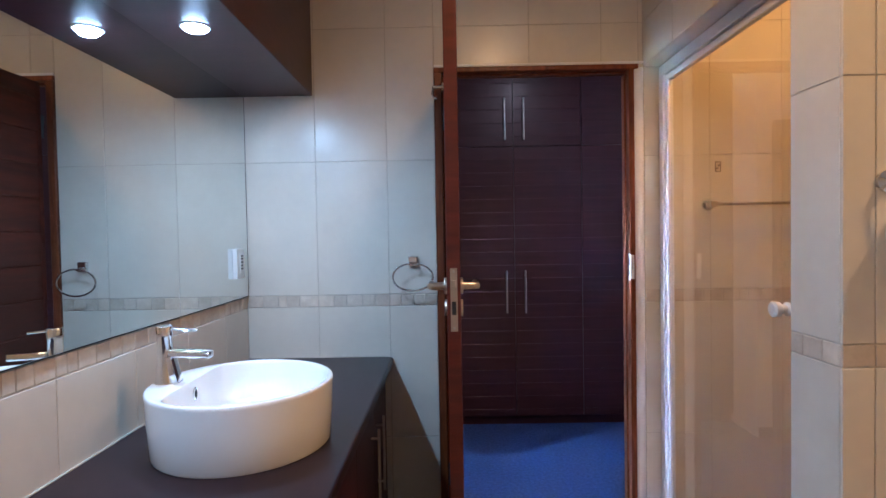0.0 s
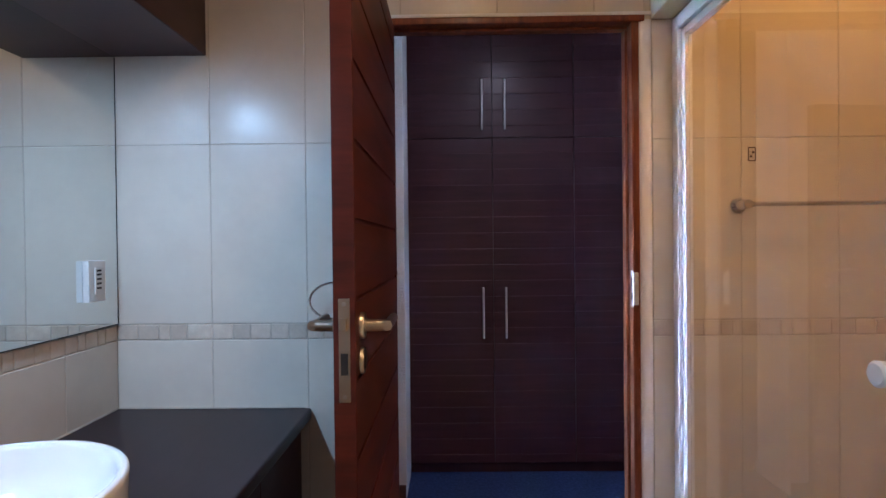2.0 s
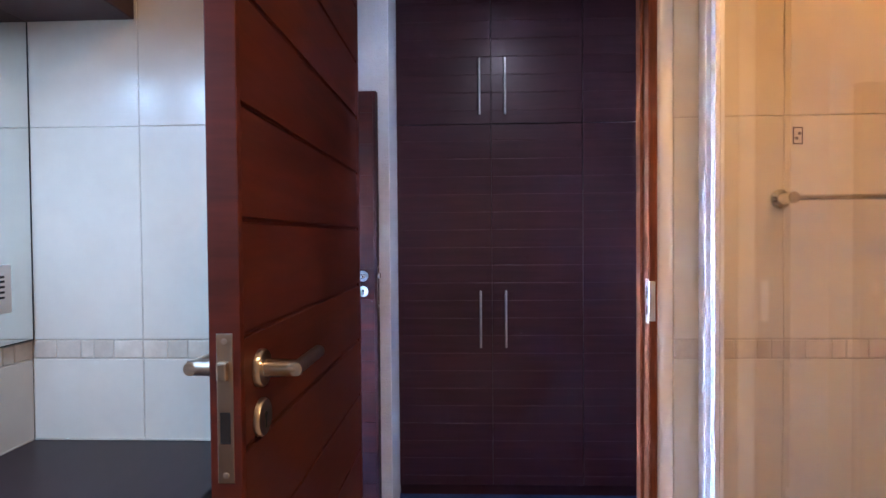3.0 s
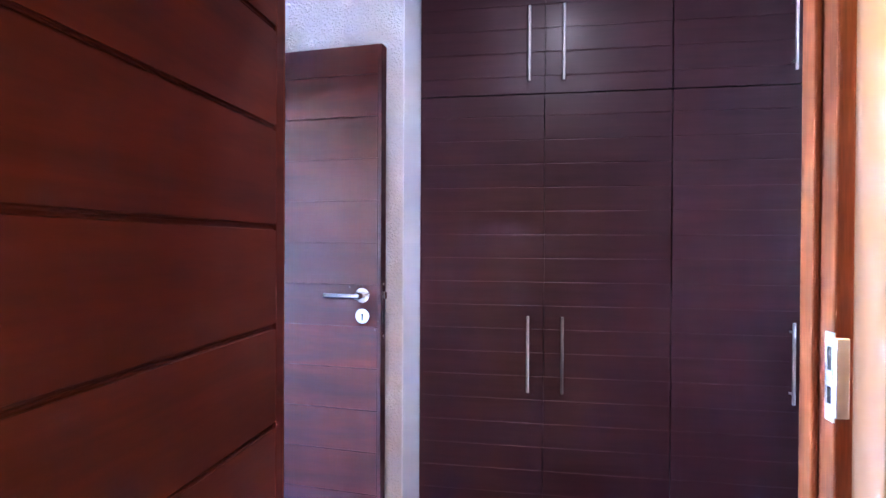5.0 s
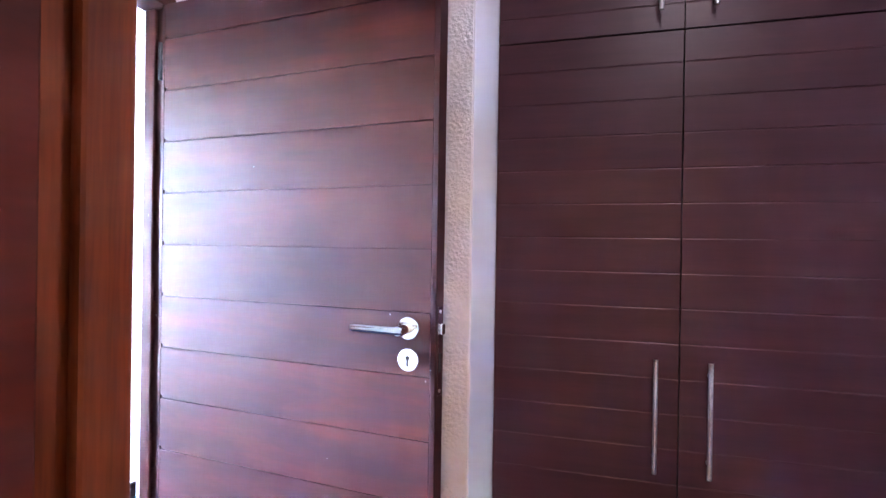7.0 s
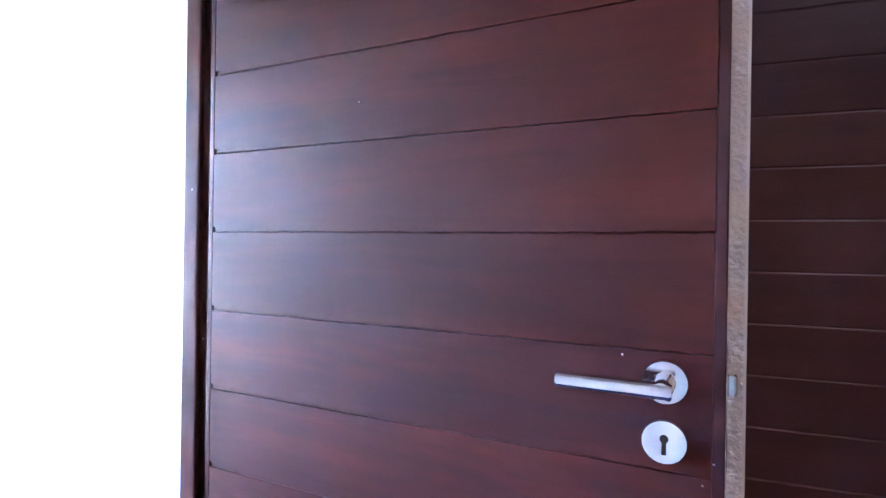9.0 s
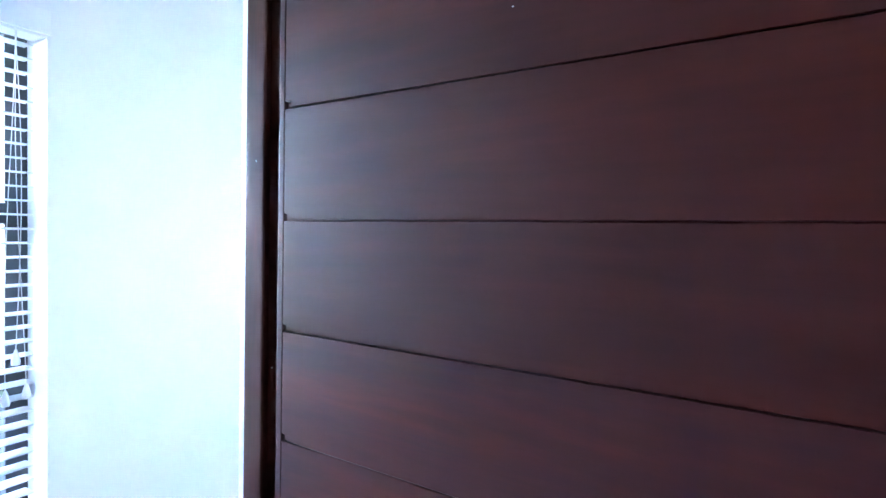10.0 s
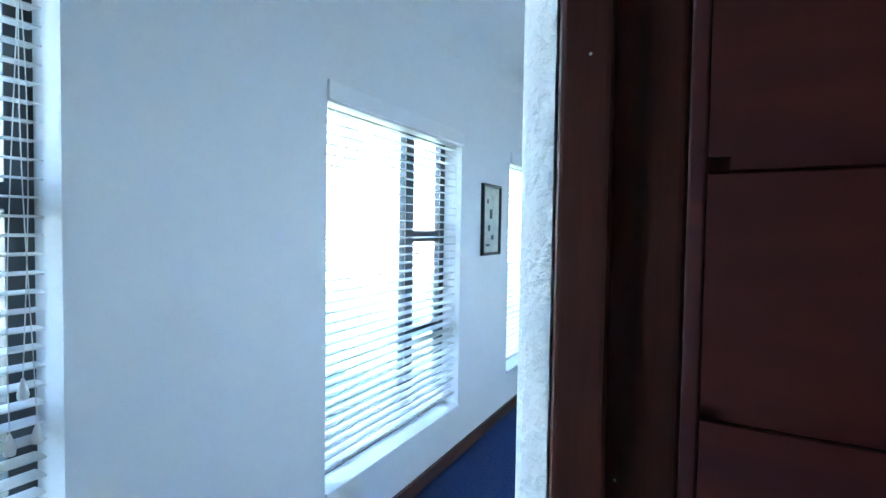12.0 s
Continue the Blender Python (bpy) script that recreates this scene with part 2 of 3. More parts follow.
def single(name, bm, mat, label, category, group="", kind="", smooth=False):
    """A thing or a piece of the setting that is one mesh, with its origin at its base."""
    lo = Vector([min(v.co[k] for v in bm.verts) for k in range(3)])
    hi = Vector([max(v.co[k] for v in bm.verts) for k in range(3)])
    base = Vector(((lo.x + hi.x) / 2, (lo.y + hi.y) / 2, lo.z))
    bmesh.ops.translate(bm, verts=bm.verts, vec=-base)
    ob = new(name, meshed(name, bm, mat, smooth))
    ob.location = base
    BASE[ob] = base
    return tagged(ob, label, category, group, kind)


PIECES = {}


def piece(name, parent, mat, w, h, d, m, bevel=0.0015):
    """A flat piece w by h and d thick under a wall; alike pieces share one mesh. m: its pose in the world, centred, facing local -y."""
    key = (mat.name, round(w, 3), round(h, 3), round(d, 4))
    if key not in PIECES:
        PIECES[key] = meshed(name, boxed(-w / 2, w / 2, 0, d, -h / 2, h / 2, bevel=bevel, segments=1), mat)
    ob = new(name, PIECES[key])
    ob.parent = parent
    ob.matrix_basis = Matrix.Translation(-BASE[parent]) @ m
    return ob


# ---- plan ----
CEIL, LOW_CEIL = 2.60, 2.36
LEFT, RIGHT = -0.92, 0.87
ROWS = [-0.173, 0.422, 1.017, 1.071, 1.671, 2.262, 2.857]


def cells(u0, u1, z0, z1, joints, rows=ROWS):
    us = [u0] + sorted(j for j in joints if u0 + 0.012 < j < u1 - 0.012) + [u1]
    zs = [z0] + [r for r in rows if z0 + 0.012 < r < z1 - 0.012] + [z1]
    for a, b in zip(us, us[1:]):
        for c, d in zip(zs, zs[1:]):
            yield a, b, c, d


def tiling(parent, face, at, regions, joints, outward=1):
    """Tiles on a wall. face: the axis that the wall stands across; at: the plane of the tiles' faces; outward: 1 where they face the lower side."""
    gap = 0.0022
    turn = {("y", 1): 0, ("y", -1): 180, ("x", 1): -90, ("x", -1): 90}[(face, outward)]
    for u0, u1, z0, z1 in regions:
        for a, b, c, d in cells(u0, u1, z0, z1, joints):
            u, z = (a + b) / 2, (c + d) / 2
            is_band = abs(c - 1.017) < 0.01 and abs(d - 1.071) < 0.01
            if is_band:
                x = a
                while x < b - 0.012:
                    w = min(random.choice((0.038, 0.052, 0.058, 0.07)), b - x)
                    w = b - x if b - x - w < 0.02 else w
                    spot = x + w / 2
                    place = (spot, at, z) if face == "y" else (at, spot, z)
                    piece("mosaic_tile", parent, MOSAIC, round(w, 3) - gap, d - c - 2 * gap, 0.008, pose(*place, 0, 0, turn), 0.002)
                    x += w
                continue
            place = (u, at, z) if face == "y" else (at, u, z)
            piece("tile", parent, TILE, b - a - gap, d - c - gap, 0.008, pose(*place, 0, 0, turn))


def block(name, boxes, mat, label, category="wall"):
    bm = bmesh.new()
    for b in boxes:
        box(bm, *b)
    return single(name, bm, mat, label, category, kind="structure")


# ---- bathroom shell ----
T = 0.0026  # the grout's setback behind the tiles' faces
wall_door = block("wall_north", [(LEFT - 0.08, -0.062, T, 0.06, 0, CEIL), (0.849, 2.6, T, 0.06, 0, CEIL), (-0.062, 0.849, T, 0.06, 2.079, CEIL)], GROUT,
                  "cream tiled bathroom wall round the open doorway")
wall_mirror = block("wall_west", [(LEFT - 0.08, LEFT - T, -3.3, T - 0.001, 0, CEIL)], GROUT, "cream tiled bathroom wall behind the vanity mirror")
wall_pillar = block("wall_shower", [(RIGHT + T, 2.6, -1.23 + T, -1.045 - T, 0, CEIL)], GROUT, "cream tiled wall between shower and toilet corner")
shower_head_wall = block("wall_shower_header", [(RIGHT + T, 1.03, -1.045 - T, 0, 2.066 + T, CEIL)], GROUT, "cream tiled bulkhead over the shower door")
block("wall_east", [(2.5, 2.6, -3.3, T, 0, CEIL)], TILE, "cream tiled bathroom side wall")
block("wall_south", [(LEFT - 0.08, 2.6, -3.4, -3.3, 0, CEIL)], TILE, "cream tiled bathroom wall opposite the door")
block("floor_bathroom", [(LEFT - 0.08, 2.6, -3.4, 0.0, -0.1, 0.0)], FLOOR_TILE, "beige tiled bathroom floor", "floor")
block("ceiling_bathroom", [(LEFT - 0.08, 2.6, -3.4, 0.06, CEIL, CEIL + 0.1)], CEILING, "plain white bathroom ceiling", "ceiling")

VJ = [LEFT + 0.321 * k for k in range(0, 7)]
SJ = [1.49 + 0.321 * k for k in range(-1, 4)]
tiling(wall_door, "y", 0.0, [(LEFT, -0.062, 0.0, CEIL), (-0.062, 0.849, 2.079, CEIL), (0.874, 0.945, 0.0, 2.066), (0.849, RIGHT, 2.064, CEIL)], VJ)
tiling(wall_door, "y", 0.0, [(0.99, 2.5, 0.0, CEIL)], SJ)
tiling(wall_mirror, "x", LEFT, [(-2.6, 0.0, 0.0, 1.071), (-2.6, 0.0, 1.97, CEIL)], [-0.25 - 0.321 * k for k in range(0, 8)], -1)
tiling(wall_pillar, "y", -1.23, [(RIGHT, 2.5, 0.0, CEIL)], [0.945 + 0.321 * k for k in range(0, 6)])
tiling(wall_pillar, "x", RIGHT, [(-1.23 + 0.008, -1.045, 0.0, CEIL)], [])
tiling(wall_pillar, "y", -1.045, [(RIGHT + 0.01, 2.5, 0.0, CEIL)], SJ, -1)
tiling(shower_head_wall, "x", RIGHT, [(-1.045, 0.0, 2.066, CEIL)], [-0.321, -0.642, -0.963])
part("soffit_panel", boxed(RIGHT + 0.002, 1.03, -1.045, 0.0, 2.066, 2.066 + 0.008), TILE, shower_head_wall)
bead = bmesh.new()
lathe(bead, [(0.0215, 0.0), (0.0215, 2.063)], (0.851, 0.0, 0.0), 40)
for v in bead.verts:
    v.co.y = min(v.co.y * 0.55, 0.0095) + 0.001
single("edge_trim", bead, GLOSS_WHITE, "glossy white rounded tile trim beside the door jamb", "trim", kind="structure", smooth=True)
single("edge_trim", boxed(-0.061, 0.873, -0.008, -0.0005, 2.0795, 2.091, bevel=0.002), ALU, "white tile edge trim over the door head", "trim", kind="structure")

# ---- passage, dressing space and bedroom shell ----
WIN_X = -2.157
block("wall_divider", [(-0.995, -0.875, 1.03, 5.6, 0, CEIL), (-0.995, -0.875, 0.06, 1.03, 2.041, CEIL), (-1.060, -1.001, -2.6, 0.06, 0, CEIL)],
                  PAINT, "white painted wall beside the bedroom doorway")
block("wall_wardrobe_nib", [(-0.875, -0.04, 1.03, 1.95, 0, CEIL)], PLASTER, "white stippled plaster wall beside the wardrobe")
block("wall_nib_return", [(-0.040, -0.036, 1.033, 1.318, 0, CEIL)], PAINT, "smooth white painted return beside the wardrobe")
# rounded plaster corner between the jamb and the bedroom side of the wall
bm = bmesh.new()
section = [(-0.9684, 1.0045), (-0.9684, 1.0295), (-0.9975, 1.0295), (-0.9968, 1.0245), (-0.990, 1.0165), (-0.980, 1.0085)]
low = [bm.verts.new((x, y, 0.0)) for x, y in section]
top = [bm.verts.new((x, y, 2.04)) for x, y in section]
bm.faces.new(low)
bm.faces.new(top[::-1])
for k in range(len(section)):
    bm.faces.new((low[k], top[k], top[(k + 1) % len(section)], low[(k + 1) % len(section)]))
bmesh.ops.recalc_face_normals(bm, faces=bm.faces)
single("reveal_plaster", bm, PLASTER, "rough white plaster edge beside the door jamb", "wall", kind="structure", smooth=True)
block("wall_passage_end", [(2.45, 2.55, 0.06, 1.95, 0, CEIL)], PAINT, "white painted wall closing the passage")
block("wall_wardrobe_back", [(-0.875, 2.55, 1.951, 2.05, 0, CEIL), (2.45, 2.55, 2.05, 5.6, 0, CEIL)], PAINT, "white painted wall behind the wardrobe")
block("wall_passage", [(0.851, 2.45, 0.0605, 0.066, 0, CEIL), (-0.875, -0.064, 0.0605, 0.066, 0, CEIL), (-0.064, 0.851, 0.0605, 0.066, 2.079, CEIL)],
                      PAINT, "white painted passage side of the bathroom wall")
block("floor_carpet", [(-2.157, 2.55, 0.0, 5.7, -0.1, 0.0), (-2.157, -1.0, -2.6, 0.0, -0.1, 0.0)], CARPET, "dark navy blue loop pile carpet", "floor")
block("ceiling_bedroom", [(-2.4, -0.996, -2.7, 2.05, LOW_CEIL, LOW_CEIL + 0.1), (-2.4, 2.55, 2.05, 5.7, LOW_CEIL, LOW_CEIL + 0.1)], CEILING, "plain white bedroom ceiling", "ceiling")
block("ceiling_passage", [(-0.995, 2.55, 0.061, 2.05, CEIL, CEIL + 0.1)], CEILING, "plain white passage ceiling", "ceiling")
block("wall_bedroom_north", [(-2.4, 2.55, 5.6, 5.7, 0, CEIL)], PAINT, "white painted bedroom end wall")
block("wall_bedroom_south", [(-2.4, -0.995, -2.7, -2.6, 0, CEIL)], PAINT, "white painted bedroom end wall")

# window wall with its three openings
WINDOWS = [(0.14, 1.36, 0.10), (2.285, 3.505, 0.0), (4.34, 5.56, 0.0)]
SILL, HEAD = 0.29, 1.845
DEEP = 0.15
solid, last = [], -2.6
for a, b, up in WINDOWS:
    solid += [(WIN_X - DEEP, WIN_X, last, a, 0, CEIL), (WIN_X - DEEP, WIN_X, a, b, 0, SILL + up), (WIN_X - DEEP, WIN_X, a, b, HEAD + up, CEIL)]
    last = b
solid.append((WIN_X - DEEP, WIN_X, last, 5.6, 0, CEIL))
block("wall_windows", solid, PAINT, "white painted bedroom wall with a row of windows")

# cornice and skirting of the window wall
bm = bmesh.new()
steps = 8
ring0, ring1 = [], []
for k in range(steps + 1):
    a = math.pi / 2 * k / steps
    p = (WIN_X + 0.09 * (1 - math.cos(a)) + 0.001, LOW_CEIL - 0.09 * (1 - math.sin(a)) - 0.001)
    ring0.append(bm.verts.new((p[0], -2.6, p[1])))
    ring1.append(bm.verts.new((p[0], 5.6, p[1])))
c0, c1 = bm.verts.new((WIN_X + 0.001, -2.6, LOW_CEIL - 0.001)), bm.verts.new((WIN_X + 0.001, 5.6, LOW_CEIL - 0.001))
for k in range(steps):
    bm.faces.new((ring0[k], ring0[k + 1], ring1[k + 1], ring1[k]))
    bm.faces.new((c0, ring0[k], ring0[k + 1]))
    bm.faces.new((c1, ring1[k + 1], ring1[k]))
bmesh.ops.recalc_face_normals(bm, faces=bm.faces)
single("trim_cornice", bm, CEILING, "white coved plaster cornice", "cornice", kind="structure")
single("baseboard", boxed(WIN_X + 0.001, WIN_X + 0.018, -2.6, 5.6, 0.0, 0.075, bevel=0.004), SKIRT, "dark brown wooden skirting board", "skirting", kind="structure")
single("baseboard", boxed(-0.875 + 0.001, -0.04, 1.012, 1.029, 0.0, 0.07, bevel=0.004), SKIRT, "dark brown wooden skirting board", "skirting", kind="structure")


# ---- windows and blinds ----
def window(number, y0, y1, up):
    WZ0, WZ1 = SILL + up, HEAD + up
    ob = thing(f"window_{number}", (WIN_X - 0.09, (y0 + y1) / 2, WZ0), "charcoal aluminium window with a fixed light and an opening sash", "window", kind="structure")
    fx0, fx1 = WIN_X - 0.145, WIN_X - 0.105
    outer = bmesh.new()
    for b in ((y0, y0 + 0.045, WZ0, WZ1), (y1 - 0.06, y1, WZ0, WZ1), (y0 + 0.045, y1 - 0.045, WZ0, WZ0 + 0.045), (y0 + 0.045, y1 - 0.045, WZ1 - 0.045, WZ1)):
        box(outer, fx0, fx1, *b, bevel=0.003)
    part("window_frame", outer, CHARCOAL, ob)
    my = y0 + 0.765
    part("mullion", boxed(fx0, fx1 + 0.004, my, my + 0.085, WZ0 + 0.045, WZ1 - 0.045, bevel=0.003), CHARCOAL, ob)
    for z in (0.79 + up, 1.28 + up):
        t = part("transom", boxed(fx0, fx1 + 0.006, my + 0.085, y1 - 0.045, z - 0.03, z + 0.03, bevel=0.003), CHARCOAL, ob)
    stay = bmesh.new()
    box(stay, fx1 + 0.006, fx1 + 0.02, my + 0.2, my + 0.24, 0.79 + up, 0.82 + up, bevel=0.003)
    box(stay, fx1 + 0.012, fx1 + 0.02, my + 0.17, my + 0.24, 0.812 + up, 0.824 + up, bevel=0.003)
    part("sash_catch", stay, CHARCOAL, ob)
    gx = (fx0 + fx1) / 2
    spans = [(y0 + 0.045, my, WZ0 + 0.045, WZ1 - 0.045)]
    spans += [(my + 0.085, y1 - 0.045, a, b) for a, b in ((WZ0 + 0.045, 0.76 + up), (0.82 + up, 1.25 + up), (1.31 + up, WZ1 - 0.045))]
    for a, b, c, d in spans:
        p = part("pane", boxed(gx - 0.002, gx + 0.002, a, b, c, d), GLASS, ob)
        p.visible_shadow = False
    part("window_sill", boxed(WIN_X - 0.105, WIN_X + 0.012, y0 + 0.002, y1 - 0.002, WZ0 + 0.001, WZ0 + 0.016, bevel=0.004), PAINT, ob)
    return ob


def blind(y0, y1, up):
    """A venetian blind of fifty-millimetre slats inside the reveal."""
    WZ0, WZ1 = SILL + up, HEAD + up
    bx = WIN_X - 0.036
    ob = thing("venetian_blind", (bx, (y0 + y1) / 2, WZ0 + 0.017), "white venetian blind lowered with its slats open", "blind", "blinds in the bedroom windows")
    part("headrail", boxed(bx - 0.03, WIN_X + 0.004, y0 + 0.004, y1 - 0.004, WZ1 - 0.058, WZ1 - 0.002, bevel=0.003), SLAT, ob)
    part("valance", boxed(WIN_X + 0.0045, WIN_X + 0.015, y0 - 0.006, y1 + 0.006, WZ1 - 0.050, WZ1 + 0.022, bevel=0.003), ALU, ob)
    pitch, n = 0.0405, 34
    slat_y0, slat_y1 = y0 + 0.012, y1 - 0.03
    for k in range(n):
        z = WZ1 - 0.085 - k * pitch
        bm = bmesh.new()
        lean = -0.05
        pts = []
        for j in range(5):
            u = -0.024 + 0.012 * j
            pts.append((bx + u, z + u * lean + 0.0022 * (1 - (u / 0.024) ** 2)))
        low = [bm.verts.new((px, y, pz)) for y in (slat_y0, slat_y1) for px, pz in pts]
        top = [bm.verts.new((px, y, pz + 0.0032)) for y in (slat_y0, slat_y1) for px, pz in pts]
        for j in range(4):
            bm.faces.new((low[j], low[j + 1], low[j + 6], low[j + 5]))
            bm.faces.new((top[j + 5], top[j + 6], top[j + 1], top[j]))
        for a, b in ((0, 5), (9, 4)):
            bm.faces.new((low[a], low[b], top[b], top[a]))
        for s in (0, 5):
            for j in range(4):
                bm.faces.new((low[s + j + 1], low[s + j], top[s + j], top[s + j + 1]) if s == 0 else (low[s + j], low[s + j + 1], top[s + j + 1], top[s + j]))
        bmesh.ops.recalc_face_normals(bm, faces=bm.faces)
        part("slat", bm, SLAT, ob)
    zb = WZ1 - 0.085 - n * pitch
    part("bottom_rail", boxed(bx - 0.025, bx + 0.025, slat_y0, slat_y1, zb - 0.008, zb + 0.008, bevel=0.004), SLAT, ob)
    for y in (slat_y0 + 0.12, (slat_y0 + slat_y1) / 2, slat_y1 - 0.12):
        for x in (bx - 0.027, bx + 0.027):
            part("ladder_cord", rod(bmesh.new(), (x, y, zb), (x, y, WZ1 - 0.05), 0.0009, sides=6), CORD, ob)
    # pull cords with their tassels
    for k, (dy, z) in enumerate(((0.030, 0.86 + up), (0.042, 0.75 + up), (0.016, 0.76 + up))):
        y = slat_y1 - 0.020 - dy
        line = []
        for j in range(13):
            f = j / 12
            line.append(Vector((bx + 0.034 + 0.004 * math.sin(5 * f + k), y + 0.014 * math.sin(3.0 * f + 2.1 * k), WZ1 - 0.05 + f * (z + 0.03 - WZ1 + 0.05))))
        prev = line[-1]
        pull = part("pull_cord", tube(line, 0.0012), CORD, ob)
        part("tassel", lathe(bmesh.new(), [(0.003, 0.0), (0.010, 0.002), (0.0115, 0.012), (0.008, 0.03), (0.004, 0.042), (0.003, 0.046)],
                             (prev.x, prev.y, z - 0.012), 16), PLASTIC, pull, smooth=True)
    return ob


for k, (a, b, up) in enumerate(WINDOWS):
    window(k + 1, a, b, up)
    blind(a, b, up)

# garden outside
block("ground", [(-400, 400, -400, 400, -0.30, -0.15)], GRASS, "green lawn outside the windows", "ground")
block("wall_garden", [(-9.2, -9.0, -25, 30, -0.15, 1.75)], STUCCO, "pale plastered boundary wall across the lawn", "garden wall")

# ---- framed print ----
print_ob = thing("framed_print", (WIN_X, 3.96, 1.155), "small framed print with a black moulding on the white wall", "picture")
bm = bmesh.new()
PY0, PY1, PZ0, PZ1 = 3.805, 4.125, 1.155, 1.61
for b in ((PY0, PY0 + 0.018, PZ0, PZ1), (PY1 - 0.018, PY1, PZ0, PZ1), (PY0 + 0.018, PY1 - 0.018, PZ0, PZ0 + 0.018), (PY0 + 0.018, PY1 - 0.018, PZ1 - 0.018, PZ1)):
    box(bm, WIN_X, WIN_X + 0.022, *b, bevel=0.002)
part("moulding", bm, BLACK, print_ob)
part("print", boxed(WIN_X + 0.001, WIN_X + 0.008, PY0 + 0.018, PY1 - 0.018, PZ0 + 0.018, PZ1 - 0.018), PAPER, print_ob, "faded green and cream print")
for dy, z, w, h in ((0.10, 1.50, 0.03, 0.03), (0.16, 1.42, 0.05, 0.06), (0.13, 1.33, 0.04, 0.04), (0.19, 1.27, 0.05, 0.03), (0.11, 1.22, 0.07, 0.015)):
    part("printed_shape", boxed(WIN_X + 0.008, WIN_X + 0.0085, PY0 + dy - w / 2, PY0 + dy + w / 2, z - h / 2, z + h / 2), BLACK, print_ob)


# ---- door frames ----
def door_frame(name, boxes, label, wood=JAMB):
    ob = thing(name, (*boxes[0][1][:1], boxes[0][1][2], 0), label, "door frame", kind="structure")
    for kind, b in boxes:
        part(kind, boxed(*b, bevel=0.005, segments=3), wood, ob)
    return ob


door_frame("trim_door_frame_1", [
    ("jamb", (0.804, 0.828, -0.012, 0.068, 0, 2.056)), ("architrave", (0.8285, 0.848, 0.0105, 0.068, 0, 2.056)), ("jamb", (-0.061, -0.027, -0.012, 0.0635, 0, 2.056)),
    ("door_stop", (0.794, 0.804, 0.026, 0.066, 0, 2.046)), ("door_stop", (-0.027, -0.015, 0.026, 0.063, 0, 2.046)),
    ("head", (-0.061, 0.848, -0.012, 0.068, 2.056, 2.0785)), ("door_stop", (-0.027, 0.804, 0.026, 0.066, 2.046, 2.056)),
], "varnished red-brown wooden frame of the bathroom doorway")
door_frame("trim_door_frame_2", [
    ("jamb", (-0.968, -0.887, 1.012, 1.0295, 0, 2.004)), ("door_stop", (-0.966, -0.930, 1.000, 1.012, 0, 2.004)),
    ("jamb", (-0.976, -0.887, 0.0665, 0.10, 0, 2.004)), ("head", (-0.976, -0.887, 0.0665, 1.0295, 2.004, 2.040)),
], "dark red-brown wooden frame of the bedroom doorway", DARK_JAMB)

FRAME_2 = bpy.data.objects["trim_door_frame_2"]
for x, z in ((-0.945, 1.435), (-0.925, 1.16)):
    part("paint_chip", boxed(x - 0.0008, x + 0.0008, 1.0114 if x > -0.93 else 0.9994, 1.0121 if x > -0.93 else 1.0001, z, z + 0.0016), CORD, FRAME_2)

strike = thing("strike_plate", (0.804, 0.005, 1.115), "satin chrome strike plate let into the wooden jamb", "strike plate")
bm = bmesh.new()
for b in ((-0.0125, 0.009, 1.115, 1.138), (-0.0125, 0.009, 1.162, 1.184), (-0.0125, 0.009, 1.216, 1.236), (0.005, 0.009, 1.138, 1.216), (-0.0125, -0.007, 1.138, 1.216)):
    box(bm, 0.8022, 0.8045, *b)
part("plate", bm, STEEL, strike)
part("lip", boxed(0.8022, 0.820, -0.0185, -0.0127, 1.122, 1.230, bevel=0.0025, segments=3), STEEL, strike, smooth=True)
# flat dark inset painted as the shaded inside of the keep
part("keep_recess", boxed(0.8032, 0.8042, -0.007, 0.005, 1.138, 1.216), DARK, strike)


# ---- doors ----
def lever_set(door, u, z, face, side, metal, point):
    """Lever on a rose and a keyhole rose under it, on one face of a door. side: -1 or 1 along y; point: the way the lever points along x."""
    y = face
    handle = part("lever_handle", lathe(bmesh.new(), [(0.026, 0.0), (0.026, 0.006), (0.024, 0.009), (0.012, 0.0095), (0.011, 0.050), (0.010, 0.058)] if side < 0 else
                                        [(0.026, 0.0), (0.026, -0.006), (0.024, -0.009), (0.012, -0.0095), (0.011, -0.050), (0.010, -0.058)],
                                        (u, y, z), 28, "y"), metal, door, "metal lever handle on a round rose", True)
    reach = y + side * 0.052
    bar = rod(bmesh.new(), (u - point * 0.0105, reach, z), (u + point * 0.113, reach, z), 0.0097, sides=20)
    bmesh.ops.bevel(bar, geom=[e for e in bar.edges if abs(e.verts[0].co.x - e.verts[1].co.x) < 1e-5], offset=0.0015, segments=2, affect="EDGES")
    part("lever", bar, metal, handle, smooth=True)
    low = part("keyhole_rose", lathe(bmesh.new(), [(0.026, 0.0), (0.026, -0.005), (0.024, -0.008)] if side > 0 else
                                     [(0.026, 0.0), (0.026, 0.005), (0.024, 0.008)], (u, y, z - 0.068), 28, "y"), metal, door, "round keyhole escutcheon", True)
    # dark shape on the rose, painted as the shade of the keyhole
    hole = bmesh.new()
    a, b = sorted((y + side * 0.0082, y + side * 0.0088))
    box(hole, u - 0.0025, u + 0.0025, a, b, z - 0.082, z - 0.066)
    rod(hole, (u, a, z - 0.064), (u, b, z - 0.064), 0.0048, sides=12)
    part("keyhole", hole, DARK, low)


